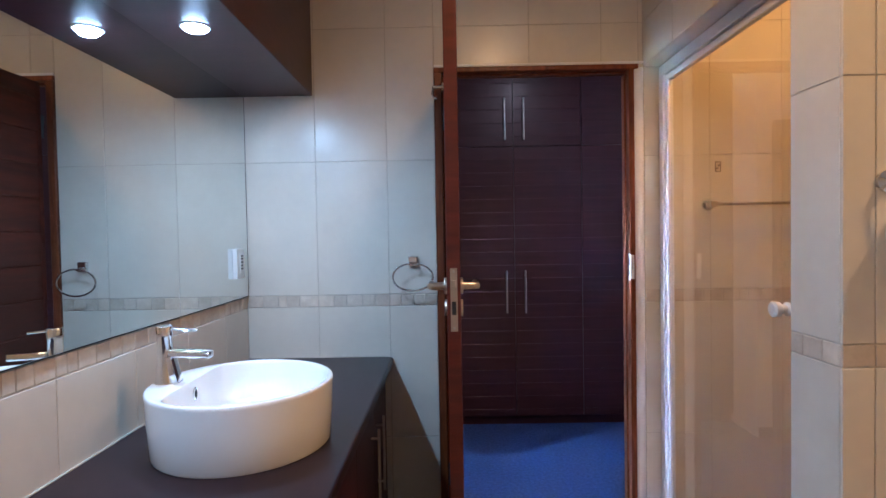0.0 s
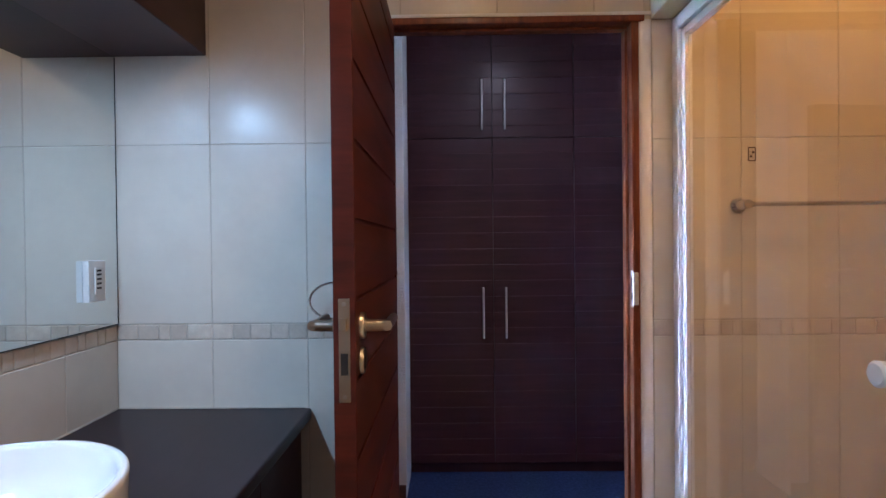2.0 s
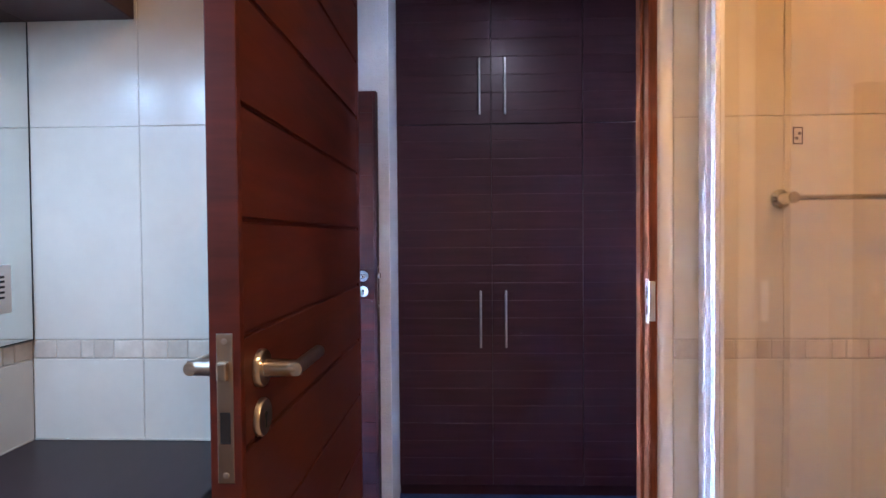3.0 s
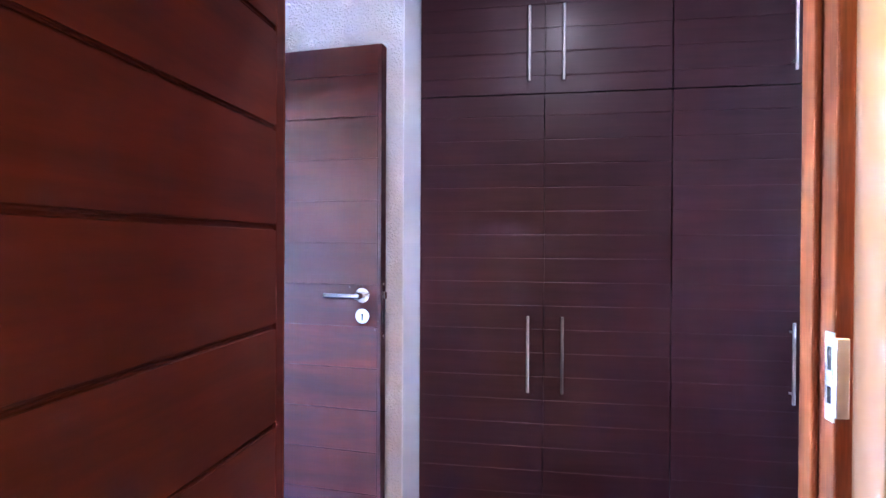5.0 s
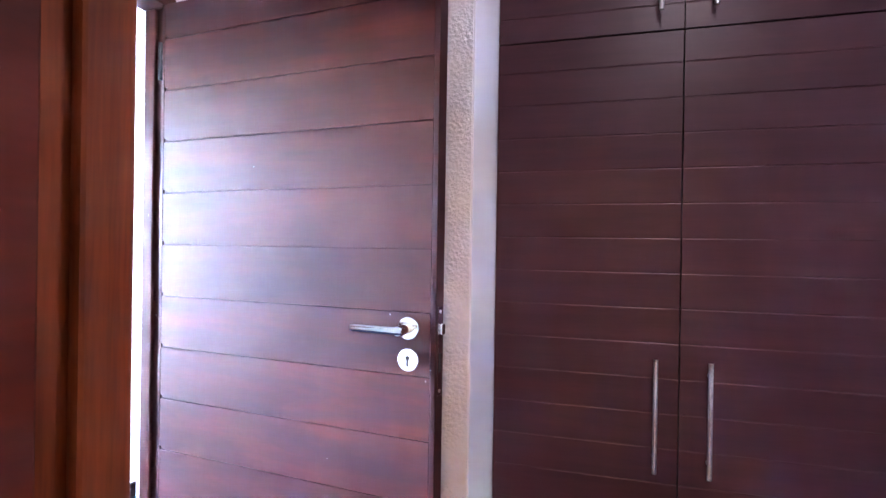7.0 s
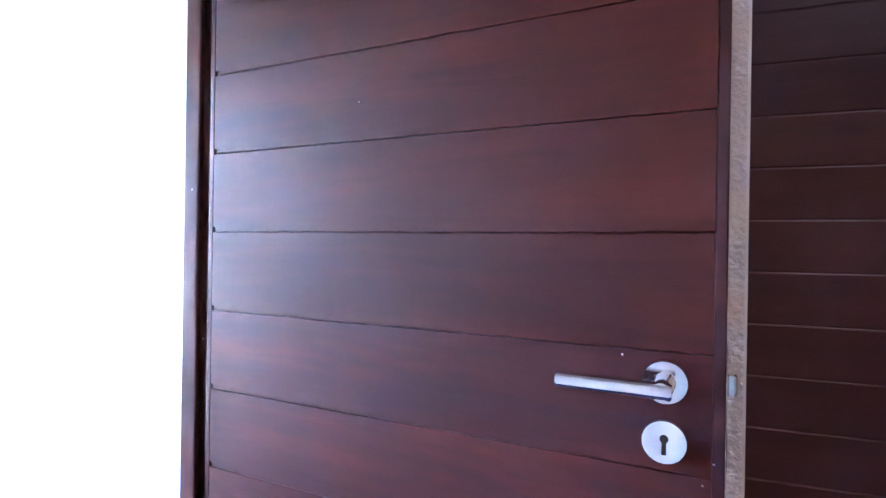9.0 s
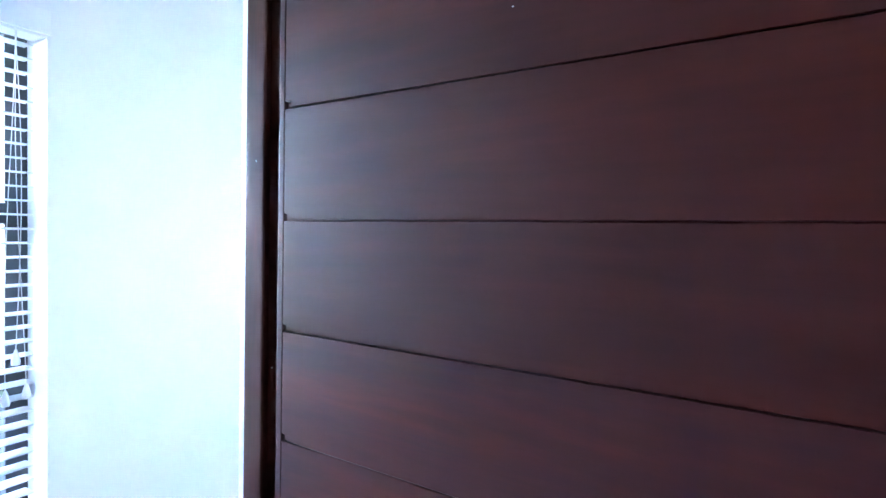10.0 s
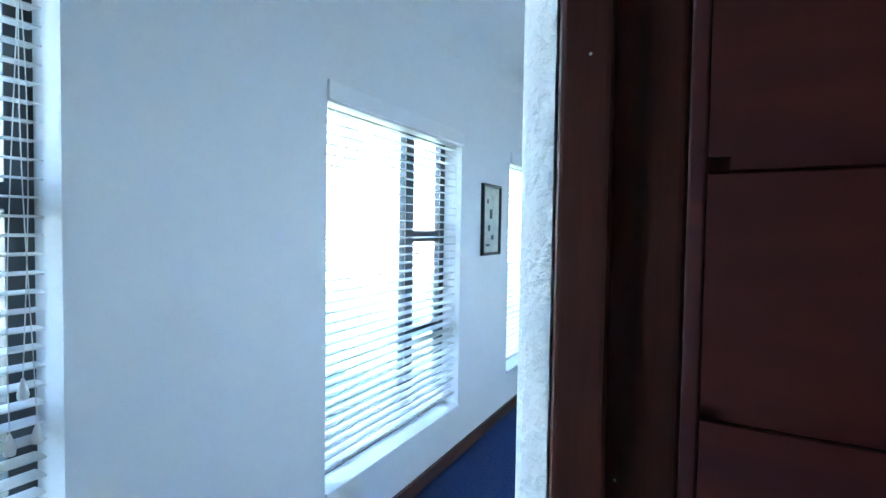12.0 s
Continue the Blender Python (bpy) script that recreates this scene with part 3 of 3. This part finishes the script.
def door(number, m_place, m_turn, width, height, grooves, groove, metal, label, chamfer=0.0011, stile=0.0095, notch=True, wood=DOOR, grip=1.178):
    """A boarded door: hinge edge at local x 0, lock edge at width, thickness from y 0 to 0.04, planks laid across."""
    ob = thing(f"door_{number}", m_place, label, "door", kind="structure", turn=m_turn, local=True)
    th = 0.041
    part("core", boxed(0.003, width - 0.003, 0.006, th - 0.006, 0.004, height - 0.004), wood, ob)
    part("hinge_stile", boxed(0, stile, 0, th, 0, height, bevel=0.0015), wood, ob)
    part("lock_stile", boxed(width - 0.013, width, 0, th, 0, height, bevel=0.002), wood, ob)
    zs = [0.0] + grooves + [height]
    gap, nx, nz = groove, 0.011, 0.008
    for a, b in zip(zs, zs[1:]):
        z0, z1 = a + (gap / 2 if a else 0), b - (gap / 2 if b < height else 0)
        x0, x1 = stile + 0.0005, width - 0.0135
        outline = [(x0, z0), (x1, z0), (x1, z1), (x0, z1)]
        if a and notch:
            outline = [(x0, z0 + nz), (x0 + nx, z0 + nz * 0.9), (x0 + nx, z0), (x1, z0), (x1, z1), (x0, z1)]
        bm = bmesh.new()
        front = [bm.verts.new((x, 0.0006, z)) for x, z in outline]
        back = [bm.verts.new((x, th - 0.0006, z)) for x, z in outline]
        bm.faces.new(front)
        bm.faces.new(back[::-1])
        for k in range(len(outline)):
            j = (k + 1) % len(outline)
            bm.faces.new((front[k], back[k], back[j], front[j]))
        bmesh.ops.recalc_face_normals(bm, faces=bm.faces)
        longs = [e for e in bm.edges if abs(e.verts[0].co.y - e.verts[1].co.y) < 1e-4 and abs(e.verts[0].co.z - e.verts[1].co.z) < 1e-4 and e.calc_length() > 0.3]
        bmesh.ops.bevel(bm, geom=longs, offset=chamfer, segments=1 if chamfer < 0.003 else 3, affect="EDGES")
        part("plank", bm, wood, ob)
    lock = part("lock_plate", boxed(width - 0.001, width + 0.0012, 0.010, 0.031, 1.035, 1.225, bevel=0.0008), metal, ob, "metal mortise lock plate")
    part("latch", boxed(width, width + 0.011, 0.013, 0.027, 1.166, 1.190, bevel=0.003), metal, lock)
    # dark patch on the plate in place of a shaded slot
    part("bolt_slot", boxed(width + 0.0012, width + 0.0018, 0.014, 0.027, 1.085, 1.125), DARK, lock)
    for z in (1.215, 1.045):
        part("screw", lathe(bmesh.new(), [(0.004, 0.0012), (0.004, 0.0022), (0.002, 0.0026)], (width, 0.0205, z), 12, "x"), BRUSHED, lock)
    lever_set(ob, width - 0.062, grip, 0.0, -1, metal, -1)
    lever_set(ob, width - 0.062, grip, th, 1, metal, -1)
    for z in (0.25, 1.84):
        part("hinge", rod(bmesh.new(), (-0.004, -0.002, z - 0.05), (-0.004, -0.002, z + 0.05), 0.0055, sides=12), CHARCOAL, ob)
    return ob


LEAF_2 = door(2, (-0.886, 0.980, 0.008), -6.2, 0.814, 1.992, [0.115 + 0.1371 * k for k in range(14)], 0.0012, CHROME,
              "open red-brown boarded hardwood door folded back against the plaster wall", chamfer=0.0007)
for u, z, r in ((0.704, 1.204, 0.0014), (0.803, 1.092, 0.0014), (0.792, 1.066, 0.0012), (0.318, 1.545, 0.0008), (0.545, 0.862, 0.0008)):
    part("paint_chip", lathe(bmesh.new(), [(r, 0.0), (r * 0.8, 0.0004), (0.0003, 0.0006)], (u, 0.0004, z), 8, "y"), CORD, LEAF_2)
door(1, (-0.016, -0.028, 0.008), -90, 0.80, 2.034, [0.04 + 0.1476 * k for k in range(1, 14)], 0.0015, BRASSY,
              "open dark red-brown boarded hardwood bathroom door", chamfer=0.004, stile=0.024, notch=False, wood=BATH_DOOR, grip=1.167)

hook = thing("coat_hook", (-0.016, -0.44, 1.84), "chrome coat hook on the back of the bathroom door", "hook")
bm = bmesh.new()
lathe(bm, [(0.016, 0.0), (0.016, -0.006), (0.006, -0.008), (0.006, -0.038)], (-0.0165, -0.44, 1.875), 20, "x")
part("peg", bm, CHROME, hook, smooth=True)
part("hook_arm", rod(rod(bmesh.new(), (-0.0545, -0.44, 1.879), (-0.0585, -0.44, 1.845), 0.005, sides=10), (-0.0585, -0.44, 1.845), (-0.044, -0.44, 1.832), 0.005, sides=10), CHROME, hook, smooth=True)


# ---- wardrobe ----
WY = 1.319
EDGES = [-0.036, 0.450, 0.917, 1.383, 1.850, 2.317]
SPLIT = 1.934


def grooved_front(parent, x0, x1, z0, z1, z_first, pitch=0.0913):
    """A routed door front: boards between narrow grooves, on one backing."""
    bm = bmesh.new()
    g = 0.0018
    x0, x1, z0, z1 = x0 + g, x1 - g, z0 + g, z1 - g
    profile = [(WY + 0.018, z0), (WY + 0.001, z0), (WY, z0 + 0.001)]
    z = z_first
    while z < z1 - 0.03:
        if z > z0 + 0.02:
            profile += [(WY, z - 0.0040), (WY + 0.0003, z - 0.0029), (WY + 0.0008, z - 0.0017), (WY + 0.0014, z - 0.0006), (WY + 0.0014, z + 0.0003), (WY + 0.0005, z + 0.0008), (WY, z + 0.0016)]
        z += pitch
    profile += [(WY, z1 - 0.001), (WY + 0.001, z1), (WY + 0.018, z1)]
    ends = [[bm.verts.new((x, y, z)) for y, z in profile] for x in (x0, x1)]
    for k in range(len(profile)):
        j = (k + 1) % len(profile)
        bm.faces.new((ends[0][k], ends[1][k], ends[1][j], ends[0][j]))
    bm.faces.new(ends[0])
    bm.faces.new(ends[1][::-1])
    bmesh.ops.recalc_face_normals(bm, faces=bm.faces)
    return part("door", bm, WENGE, parent)


def bar_handle(parent, x, z0, z1):
    bm = bmesh.new()
    rod(bm, (x, WY - 0.030, z0), (x, WY - 0.030, z1), 0.0058, sides=14)
    for z in (z0 + 0.035, z1 - 0.035):
        rod(bm, (x, WY - 0.030, z), (x, WY + 0.001, z), 0.0045, sides=10)
    part("handle", bm, BRUSHED, parent, "slim brushed steel bar handle", True)


def carcass(ob, x0, x1, z0, z1):
    bm = bmesh.new()
    for b in ((x0, x0 + 0.016, z0, z1), (x1 - 0.016, x1, z0, z1), (x0 + 0.016, x1 - 0.016, z0, z0 + 0.016), (x0 + 0.016, x1 - 0.016, z1 - 0.016, z1)):
        box(bm, b[0] + 0.0005, b[1] - 0.0005, WY + 0.019, WY + 0.58, b[2], b[3])
    box(bm, x0 + 0.001, x1 - 0.001, WY + 0.58, WY + 0.59, z0, z1)
    part("carcass", bm, WENGE, ob)


for k, (a, b) in enumerate(((0, 2), (2, 4), (4, 5))):
    x0, x1 = EDGES[a], EDGES[b]
    low = thing("wardrobe", ((x0 + x1) / 2, WY, 0.0), "dark brown fitted wardrobe with grooved doors and bar handles", "wardrobe", "fitted wardrobes along the passage")
    high = thing("top_cupboard", ((x0 + x1) / 2, WY, SPLIT), "dark brown top cupboard fitted over the wardrobe", "cupboard", "top cupboards over the wardrobes")
    carcass(low, x0, x1, 0.07, SPLIT - 0.001)
    carcass(high, x0, x1, SPLIT, CEIL - 0.002)
    part("plinth", boxed(x0, x1, WY + 0.035, WY + 0.055, 0.0, 0.069), WENGE, low)
    for c in range(a, b):
        left_door = c % 2 == 0
        hx = EDGES[c + 1] - 0.058 if left_door else EDGES[c] + 0.072
        if c == 1:
            hx = 0.520
        if c == 0:
            hx = 0.391
        d = grooved_front(low, EDGES[c], EDGES[c + 1], 0.065, SPLIT, 0.755 - 0.0913 * 7)
        bar_handle(d, hx, 0.789, 1.080)
        d = grooved_front(high, EDGES[c], EDGES[c + 1], SPLIT, CEIL - 0.004, 1.934 + 0.07)
        bar_handle(d, hx, 1.978, 2.262)

# ---- vanity ----
CT, CF = 0.787, -0.268
worktop = thing("worktop", ((LEFT + CF) / 2, -1.3, CT - 0.034), "dark brown laminate vanity worktop with a rounded front edge", "worktop")
part("top", boxed(LEFT + 0.001, CF - 0.020, -2.6, -0.002, CT - 0.034, CT), COUNTER, worktop)
nosing = boxed(CF - 0.020, CF, -2.6, -0.002, CT - 0.036, CT, bevel=0.008, segments=4)
for v in nosing.verts:
    if v.co.x < CF - 0.0115:
        v.co.x, v.co.z = CF - 0.020, CT if v.co.z > CT - 0.018 else CT - 0.036
part("front_edge", nosing, COUNTER, worktop, smooth=True)
sealant = bmesh.new()
box(sealant, LEFT + 0.0005, LEFT + 0.005, -2.6, -0.006, CT + 0.0002, CT + 0.004, bevel=0.001)
box(sealant, LEFT + 0.0055, CF - 0.03, -0.006, -0.0005, CT + 0.0002, CT + 0.004, bevel=0.001)
part("sealant_bead", sealant, GROUT, worktop, "thin pale sealant line along the tiles")
for k in range(3):
    y1, y0 = -0.003 - 0.79 * k, -0.003 - 0.79 * (k + 1)
    v = thing("vanity_unit", ((LEFT + CF) / 2, (y0 + y1) / 2, 0.0), "dark brown vanity cupboard under the worktop", "vanity unit", "vanity cupboards")
    bm = bmesh.new()
    box(bm, LEFT + 0.002, CF - 0.055, y0 + 0.001, y1 - 0.001, 0.08, CT - 0.035)
    box(bm, LEFT + 0.002, CF - 0.10, y0 + 0.001, y1 - 0.001, 0.0, 0.079)
    part("body", bm, WENGE, v)
    for j in (0, 1):
        a, b = y0 + 0.395 * j + 0.002, y0 + 0.395 * (j + 1) - 0.002
        d = part("door", boxed(CF - 0.054, CF - 0.036, a, b, 0.085, CT - 0.045, bevel=0.0015), WENGE, v)
        hy = b - 0.073 if j == 0 else a + 0.073
        bm = bmesh.new()
        rod(bm, (CF - 0.008, hy, 0.33), (CF - 0.008, hy, 0.625), 0.0055, sides=12)
        for z in (0.365, 0.59):
            rod(bm, (CF - 0.008, hy, z), (CF - 0.037, hy, z), 0.0045, sides=10)
        part("handle", bm, BRUSHED, d, "slim brushed steel bar handle", True)

# upper cabinet over the mirror, with its downlights
up = thing("mirror_cabinet", ((LEFT - 0.605) / 2, -1.3, 1.966), "dark brown bulkhead cabinet with round downlights over the mirror", "cabinet")
bm = bmesh.new()
box(bm, LEFT + 0.001, -0.606, -2.6, -0.002, 1.966, CEIL - 0.001, bevel=0.003)
part("body", bm, WENGE, up)
for y in (-0.82, -1.78):
    ringy = part("downlight", torus(bmesh.new(), (-0.753, 0, 0), 0.040, 0.040, 0.004, "y"), ALU, up, "round recessed cabinet downlight", True)
    ringy.data.transform(Matrix.Translation(Vector((-0.753, y, 1.966)) - BASE[up]) @ Matrix.Rotation(radians(90), 4, "X") @ Matrix.Translation(BASE[up] - Vector((-0.753, 0, 0))))
    part("lamp_lens", lathe(bmesh.new(), [(0.037, 0.0), (0.036, -0.007), (0.031, -0.011), (0.018, -0.0145), (0.004, -0.0155)], (-0.753, y, 1.966), 32), LIGHT_COOL, ringy)

mirror = thing("mirror", (LEFT + 0.003, -1.3, 1.071), "large frameless mirror above the vanity", "mirror")
part("glass", boxed(LEFT + 0.0005, LEFT + 0.006, -2.6, -0.0055, 1.0745, 1.9655, bevel=0.001), MIRROR, mirror)
# near-black strips imitate the shaded gap beside and under the mirror
edges = bmesh.new()
box(edges, LEFT + 0.0005, LEFT + 0.0062, -0.0052, -0.0012, 1.0715, 1.9655)
box(edges, LEFT + 0.0005, LEFT + 0.0062, -2.6, -0.0056, 1.0715, 1.0742)
part("cut_edge", edges, DARK, mirror, "dark strip painted as the shaded gap round the mirror")

socket = thing("shaver_socket", (LEFT + 0.006, -0.139, 1.163), "white shaver socket plate mounted on the mirror", "socket")
part("plate", boxed(LEFT + 0.006, LEFT + 0.026, -0.180, -0.098, 1.163, 1.290, bevel=0.003), PLASTIC, socket)
part("insert", boxed(LEFT + 0.026, LEFT + 0.030, -0.154, -0.120, 1.186, 1.268, bevel=0.002), PLASTIC, socket)
# dark bars on the insert, coloured as shaded slots
bm = bmesh.new()
for z in (1.202, 1.216, 1.230, 1.244, 1.256):
    box(bm, LEFT + 0.030, LEFT + 0.0306, -0.148, -0.126, z, z + 0.006)
part("slots", bm, DARK, socket)

# basin
BX, BY, BZ, BR = -0.568, -1.0, CT, 0.236


def basin_mesh():
    """A round bowl with a thin rim and a flat ledge for the tap along its back."""
    bm = bmesh.new()
    sides = 96
    outer = [(BR * 0.90, 0.0), (BR * 0.955, 0.001), (BR * 0.965, 0.006), (BR * 0.985, 0.08), (BR, 0.155), (BR, 0.162), (BR - 0.0025, 0.1655), (BR - 0.006, 0.1665)]
    # how far the inner wall stands from the rim and from the ledge, and its height
    inner = [(0.0115, 0.000, 0.1665), (0.015, 0.003, 0.1645), (0.019, 0.005, 0.155), (0.026, 0.008, 0.12), (0.044, 0.014, 0.075), (0.080, 0.030, 0.048), (0.150, 0.085, 0.037), (0.212, 0.110, 0.034)]
    rings = []
    for r, h in outer:
        rings.append([bm.verts.new((BX + r * math.cos(2 * math.pi * k / sides), BY + 1.04 * r * math.sin(2 * math.pi * k / sides), BZ + h)) for k in range(sides)])
    for off, back, h in inner:
        ring = []
        for k in range(sides):
            a = 2 * math.pi * k / sides
            r = BR - off
            if math.cos(a) < -0.05:
                ledge = (0.142 - back) / -math.cos(a)
                r = (r ** -14 + ledge ** -14) ** (-1 / 14)
            ring.append(bm.verts.new((BX + r * math.cos(a), BY + 1.04 * r * math.sin(a), BZ + h)))
        rings.append(ring)
    for low, high in zip(rings, rings[1:]):
        for k in range(sides):
            bm.faces.new((low[k], low[(k + 1) % sides], high[(k + 1) % sides], high[k]))
    bm.faces.new(rings[0][::-1])
    bm.faces.new(rings[-1])
    bmesh.ops.recalc_face_normals(bm, faces=bm.faces)
    return bm


basin = thing("basin", (BX, BY, BZ), "round white ceramic countertop basin on the dark worktop", "basin")
part("bowl", basin_mesh(), CERAMIC, basin, smooth=True)
part("waste", lathe(bmesh.new(), [(0.021, 0.0), (0.021, 0.003), (0.012, 0.005)], (BX, BY, BZ + 0.034), 24), CHROME, basin, smooth=True)
part("overflow_ring", torus(bmesh.new(), (BX - 0.1335, BY + 0.005, BZ + 0.128), 0.011, 0.016, 0.0028, "x"), CHROME, basin, smooth=True)
# dark disc painted as the shade inside the overflow
part("overflow_hole", lathe(bmesh.new(), [(0.009, -0.004), (0.009, 0.0025)], (BX - 0.1345, BY + 0.005, BZ + 0.128), 16, "x"), DARK, basin)

tap = thing("basin_mixer", (BX - 0.200, BY - 0.02, BZ + 0.166), "chrome single-lever basin mixer tap on the basin's ledge", "tap")
TX, TY, TZ = BX - 0.200, BY - 0.02, BZ + 0.166
part("body", lathe(bmesh.new(), [(0.028, 0.0), (0.028, 0.003), (0.0255, 0.012), (0.0215, 0.05), (0.0195, 0.075), (0.019, 0.122), (0.0195, 0.123), (0.0195, 0.127), (0.0205, 0.128), (0.0205, 0.150), (0.019, 0.152)],
                   (TX, TY, TZ), 32), CHROME, tap, smooth=True)
bm = boxed(TX + 0.012, TX + 0.125, TY - 0.015, TY + 0.015, TZ + 0.070, TZ + 0.090, bevel=0.006, segments=3)
for v in bm.verts:
    v.co.z -= 0.05 * (v.co.x - TX - 0.012)
part("spout", bm, CHROME, tap, smooth=True)
skirt = boxed(TX + 0.004, TX + 0.030, TY - 0.017, TY + 0.017, TZ + 0.001, TZ + 0.074, bevel=0.005, segments=2)
for v in skirt.verts:
    v.co.x += 0.012 * max(0.0, 1 - (v.co.z - TZ) / 0.06) ** 2 - (0.006 if v.co.z > TZ + 0.05 and v.co.x > TX + 0.015 else 0)
part("skirt", skirt, CHROME, tap, smooth=True)
part("lever", rod(bmesh.new(), (TX + 0.012, TY, TZ + 0.144), (TX + 0.082, TY + 0.012, TZ + 0.136), 0.0045, 0.0035, sides=12), CHROME, tap, smooth=True)

# towel ring
ring_ob = thing("towel_ring", (-0.168, 0.0, 1.19), "chrome towel ring on the tiled wall", "towel ring")
part("mount", boxed(-0.188, -0.148, -0.018, 0.001, 1.195, 1.240, bevel=0.003), CHROME, ring_ob)
part("arm", rod(bmesh.new(), (-0.168, -0.018, 1.210), (-0.168, -0.052, 1.208), 0.007, sides=14), CHROME, ring_ob, smooth=True)
part("ring", torus(bmesh.new(), (-0.168, -0.058, 1.150), 0.088, 0.060, 0.0042, "y"), CHROME, ring_ob, smooth=True)

# ---- shower ----
GX = 0.962
screen = thing("shower_screen", (GX, -0.52, 0.0), "clear glass shower door in a white aluminium surround", "shower door")
bm = bmesh.new()
for b in ((-0.050, -0.004, 0.0, 2.060), (-1.042, -0.996, 0.0, 2.060)):
    box(bm, GX - 0.024, GX + 0.024, *b, bevel=0.003)
part("wall_channel", bm, GLOSS_WHITE, screen)
part("head_channel", boxed(GX - 0.024, GX + 0.024, -0.996, -0.050, 2.015, 2.060, bevel=0.003), GLOSS_WHITE, screen)
part("sill_channel", boxed(GX - 0.024, GX + 0.024, -0.996, -0.050, 0.0, 0.10, bevel=0.003), GLOSS_WHITE, screen)
bm = bmesh.new()
for b in ((-0.082, -0.054, 0.104, 2.011), (-0.992, -0.964, 0.104, 2.011), (-0.964, -0.082, 0.104, 0.13), (-0.964, -0.082, 1.985, 2.011)):
    box(bm, GX - 0.014, GX + 0.014, *b, bevel=0.003)
leaf = part("door_surround", bm, GLOSS_WHITE, screen)
p = part("glass_panel", boxed(GX - 0.003, GX + 0.003, -0.964, -0.082, 0.13, 1.985), GLASS, leaf)
p.visible_shadow = False
knob = part("door_knob", lathe(bmesh.new(), [(0.018, -0.003), (0.020, -0.012), (0.014, -0.016), (0.013, -0.028), (0.021, -0.034), (0.023, -0.050), (0.018, -0.055)],
                               (GX, -0.90, 1.105), 24, "x"), PLASTIC, leaf, "white plastic door knob", True)

bar = thing("towel_bar", (1.42, -0.03, 1.43), "chrome towel rail on the shower's tiled wall", "towel rail")
part("rail", rod(bmesh.new(), (1.158, -0.055, 1.448), (1.69, -0.055, 1.448), 0.0075, sides=16), CHROME, bar, smooth=True)
for x in (1.158, 1.69):
    part("bracket", lathe(bmesh.new(), [(0.026, -0.001), (0.026, 0.006), (0.014, 0.012), (0.010, 0.020), (0.010, 0.050), (0.015, 0.052), (0.015, 0.066)], (x, 0.0, 1.448), 24, "y"), CHROME, bar, smooth=True)

decal = thing("tile_transfer", (1.205, -0.0005, 1.593), "small dark patterned transfer on a shower tile", "tile decoration")
bm = bmesh.new()
box(bm, 1.192, 1.218, -0.0008, 0.0004, 1.592, 1.642)
part("ground", bm, MOSAIC, decal)
bm = bmesh.new()
for dx, z, w, h in ((0, 1.594, 0.026, 0.003), (0, 1.637, 0.026, 0.003), (-0.0115, 1.594, 0.003, 0.046), (0.0115, 1.594, 0.003, 0.046), (-0.003, 1.606, 0.007, 0.008), (0.004, 1.619, 0.007, 0.008)):
    box(bm, 1.205 + dx - w / 2, 1.205 + dx + w / 2, -0.0014, -0.0009, z, z + h)
part("motif", bm, DOOR, decal)

# spare roll on a chrome holder beside the pillar
roll = thing("roll_holder", (0.985, -1.23, 1.25), "chrome holder with a white paper roll on the tiled wall", "roll holder")
part("mount", lathe(bmesh.new(), [(0.025, -0.001), (0.025, 0.008), (0.016, 0.014), (0.011, 0.018), (0.010, 0.050)], (0.968, -1.23, 1.435), 28, "y"), CHROME, roll, smooth=True)
part("arm", rod(rod(bmesh.new(), (0.968, -1.275, 1.435), (1.012, -1.285, 1.33), 0.006, sides=12), (1.012, -1.285, 1.33), (1.012, -1.285, 1.30), 0.006, sides=12), CHROME, roll, smooth=True)
part("paper_roll", lathe(bmesh.new(), [(0.020, 0.002), (0.050, 0.002), (0.052, 0.006), (0.052, 0.096), (0.050, 0.10), (0.020, 0.10)], (1.014, -1.23, 1.318), 36, "y"), CORD, roll, "white paper roll", True)

# ceiling lamps; the passage one at x 2.10 only houses the added fill light
for name, x, y, r in (("ceiling_lamp", 0.31, -1.4, 0.10), ("toilet_corner_lamp", 1.75, -2.0, 0.10), ("shower_downlight", 1.42, -0.52, 0.055), ("unseen_passage_downlight", 0.57, 0.30, 0.05), ("unseen_passage_downlight", 2.10, 0.55, 0.05)):
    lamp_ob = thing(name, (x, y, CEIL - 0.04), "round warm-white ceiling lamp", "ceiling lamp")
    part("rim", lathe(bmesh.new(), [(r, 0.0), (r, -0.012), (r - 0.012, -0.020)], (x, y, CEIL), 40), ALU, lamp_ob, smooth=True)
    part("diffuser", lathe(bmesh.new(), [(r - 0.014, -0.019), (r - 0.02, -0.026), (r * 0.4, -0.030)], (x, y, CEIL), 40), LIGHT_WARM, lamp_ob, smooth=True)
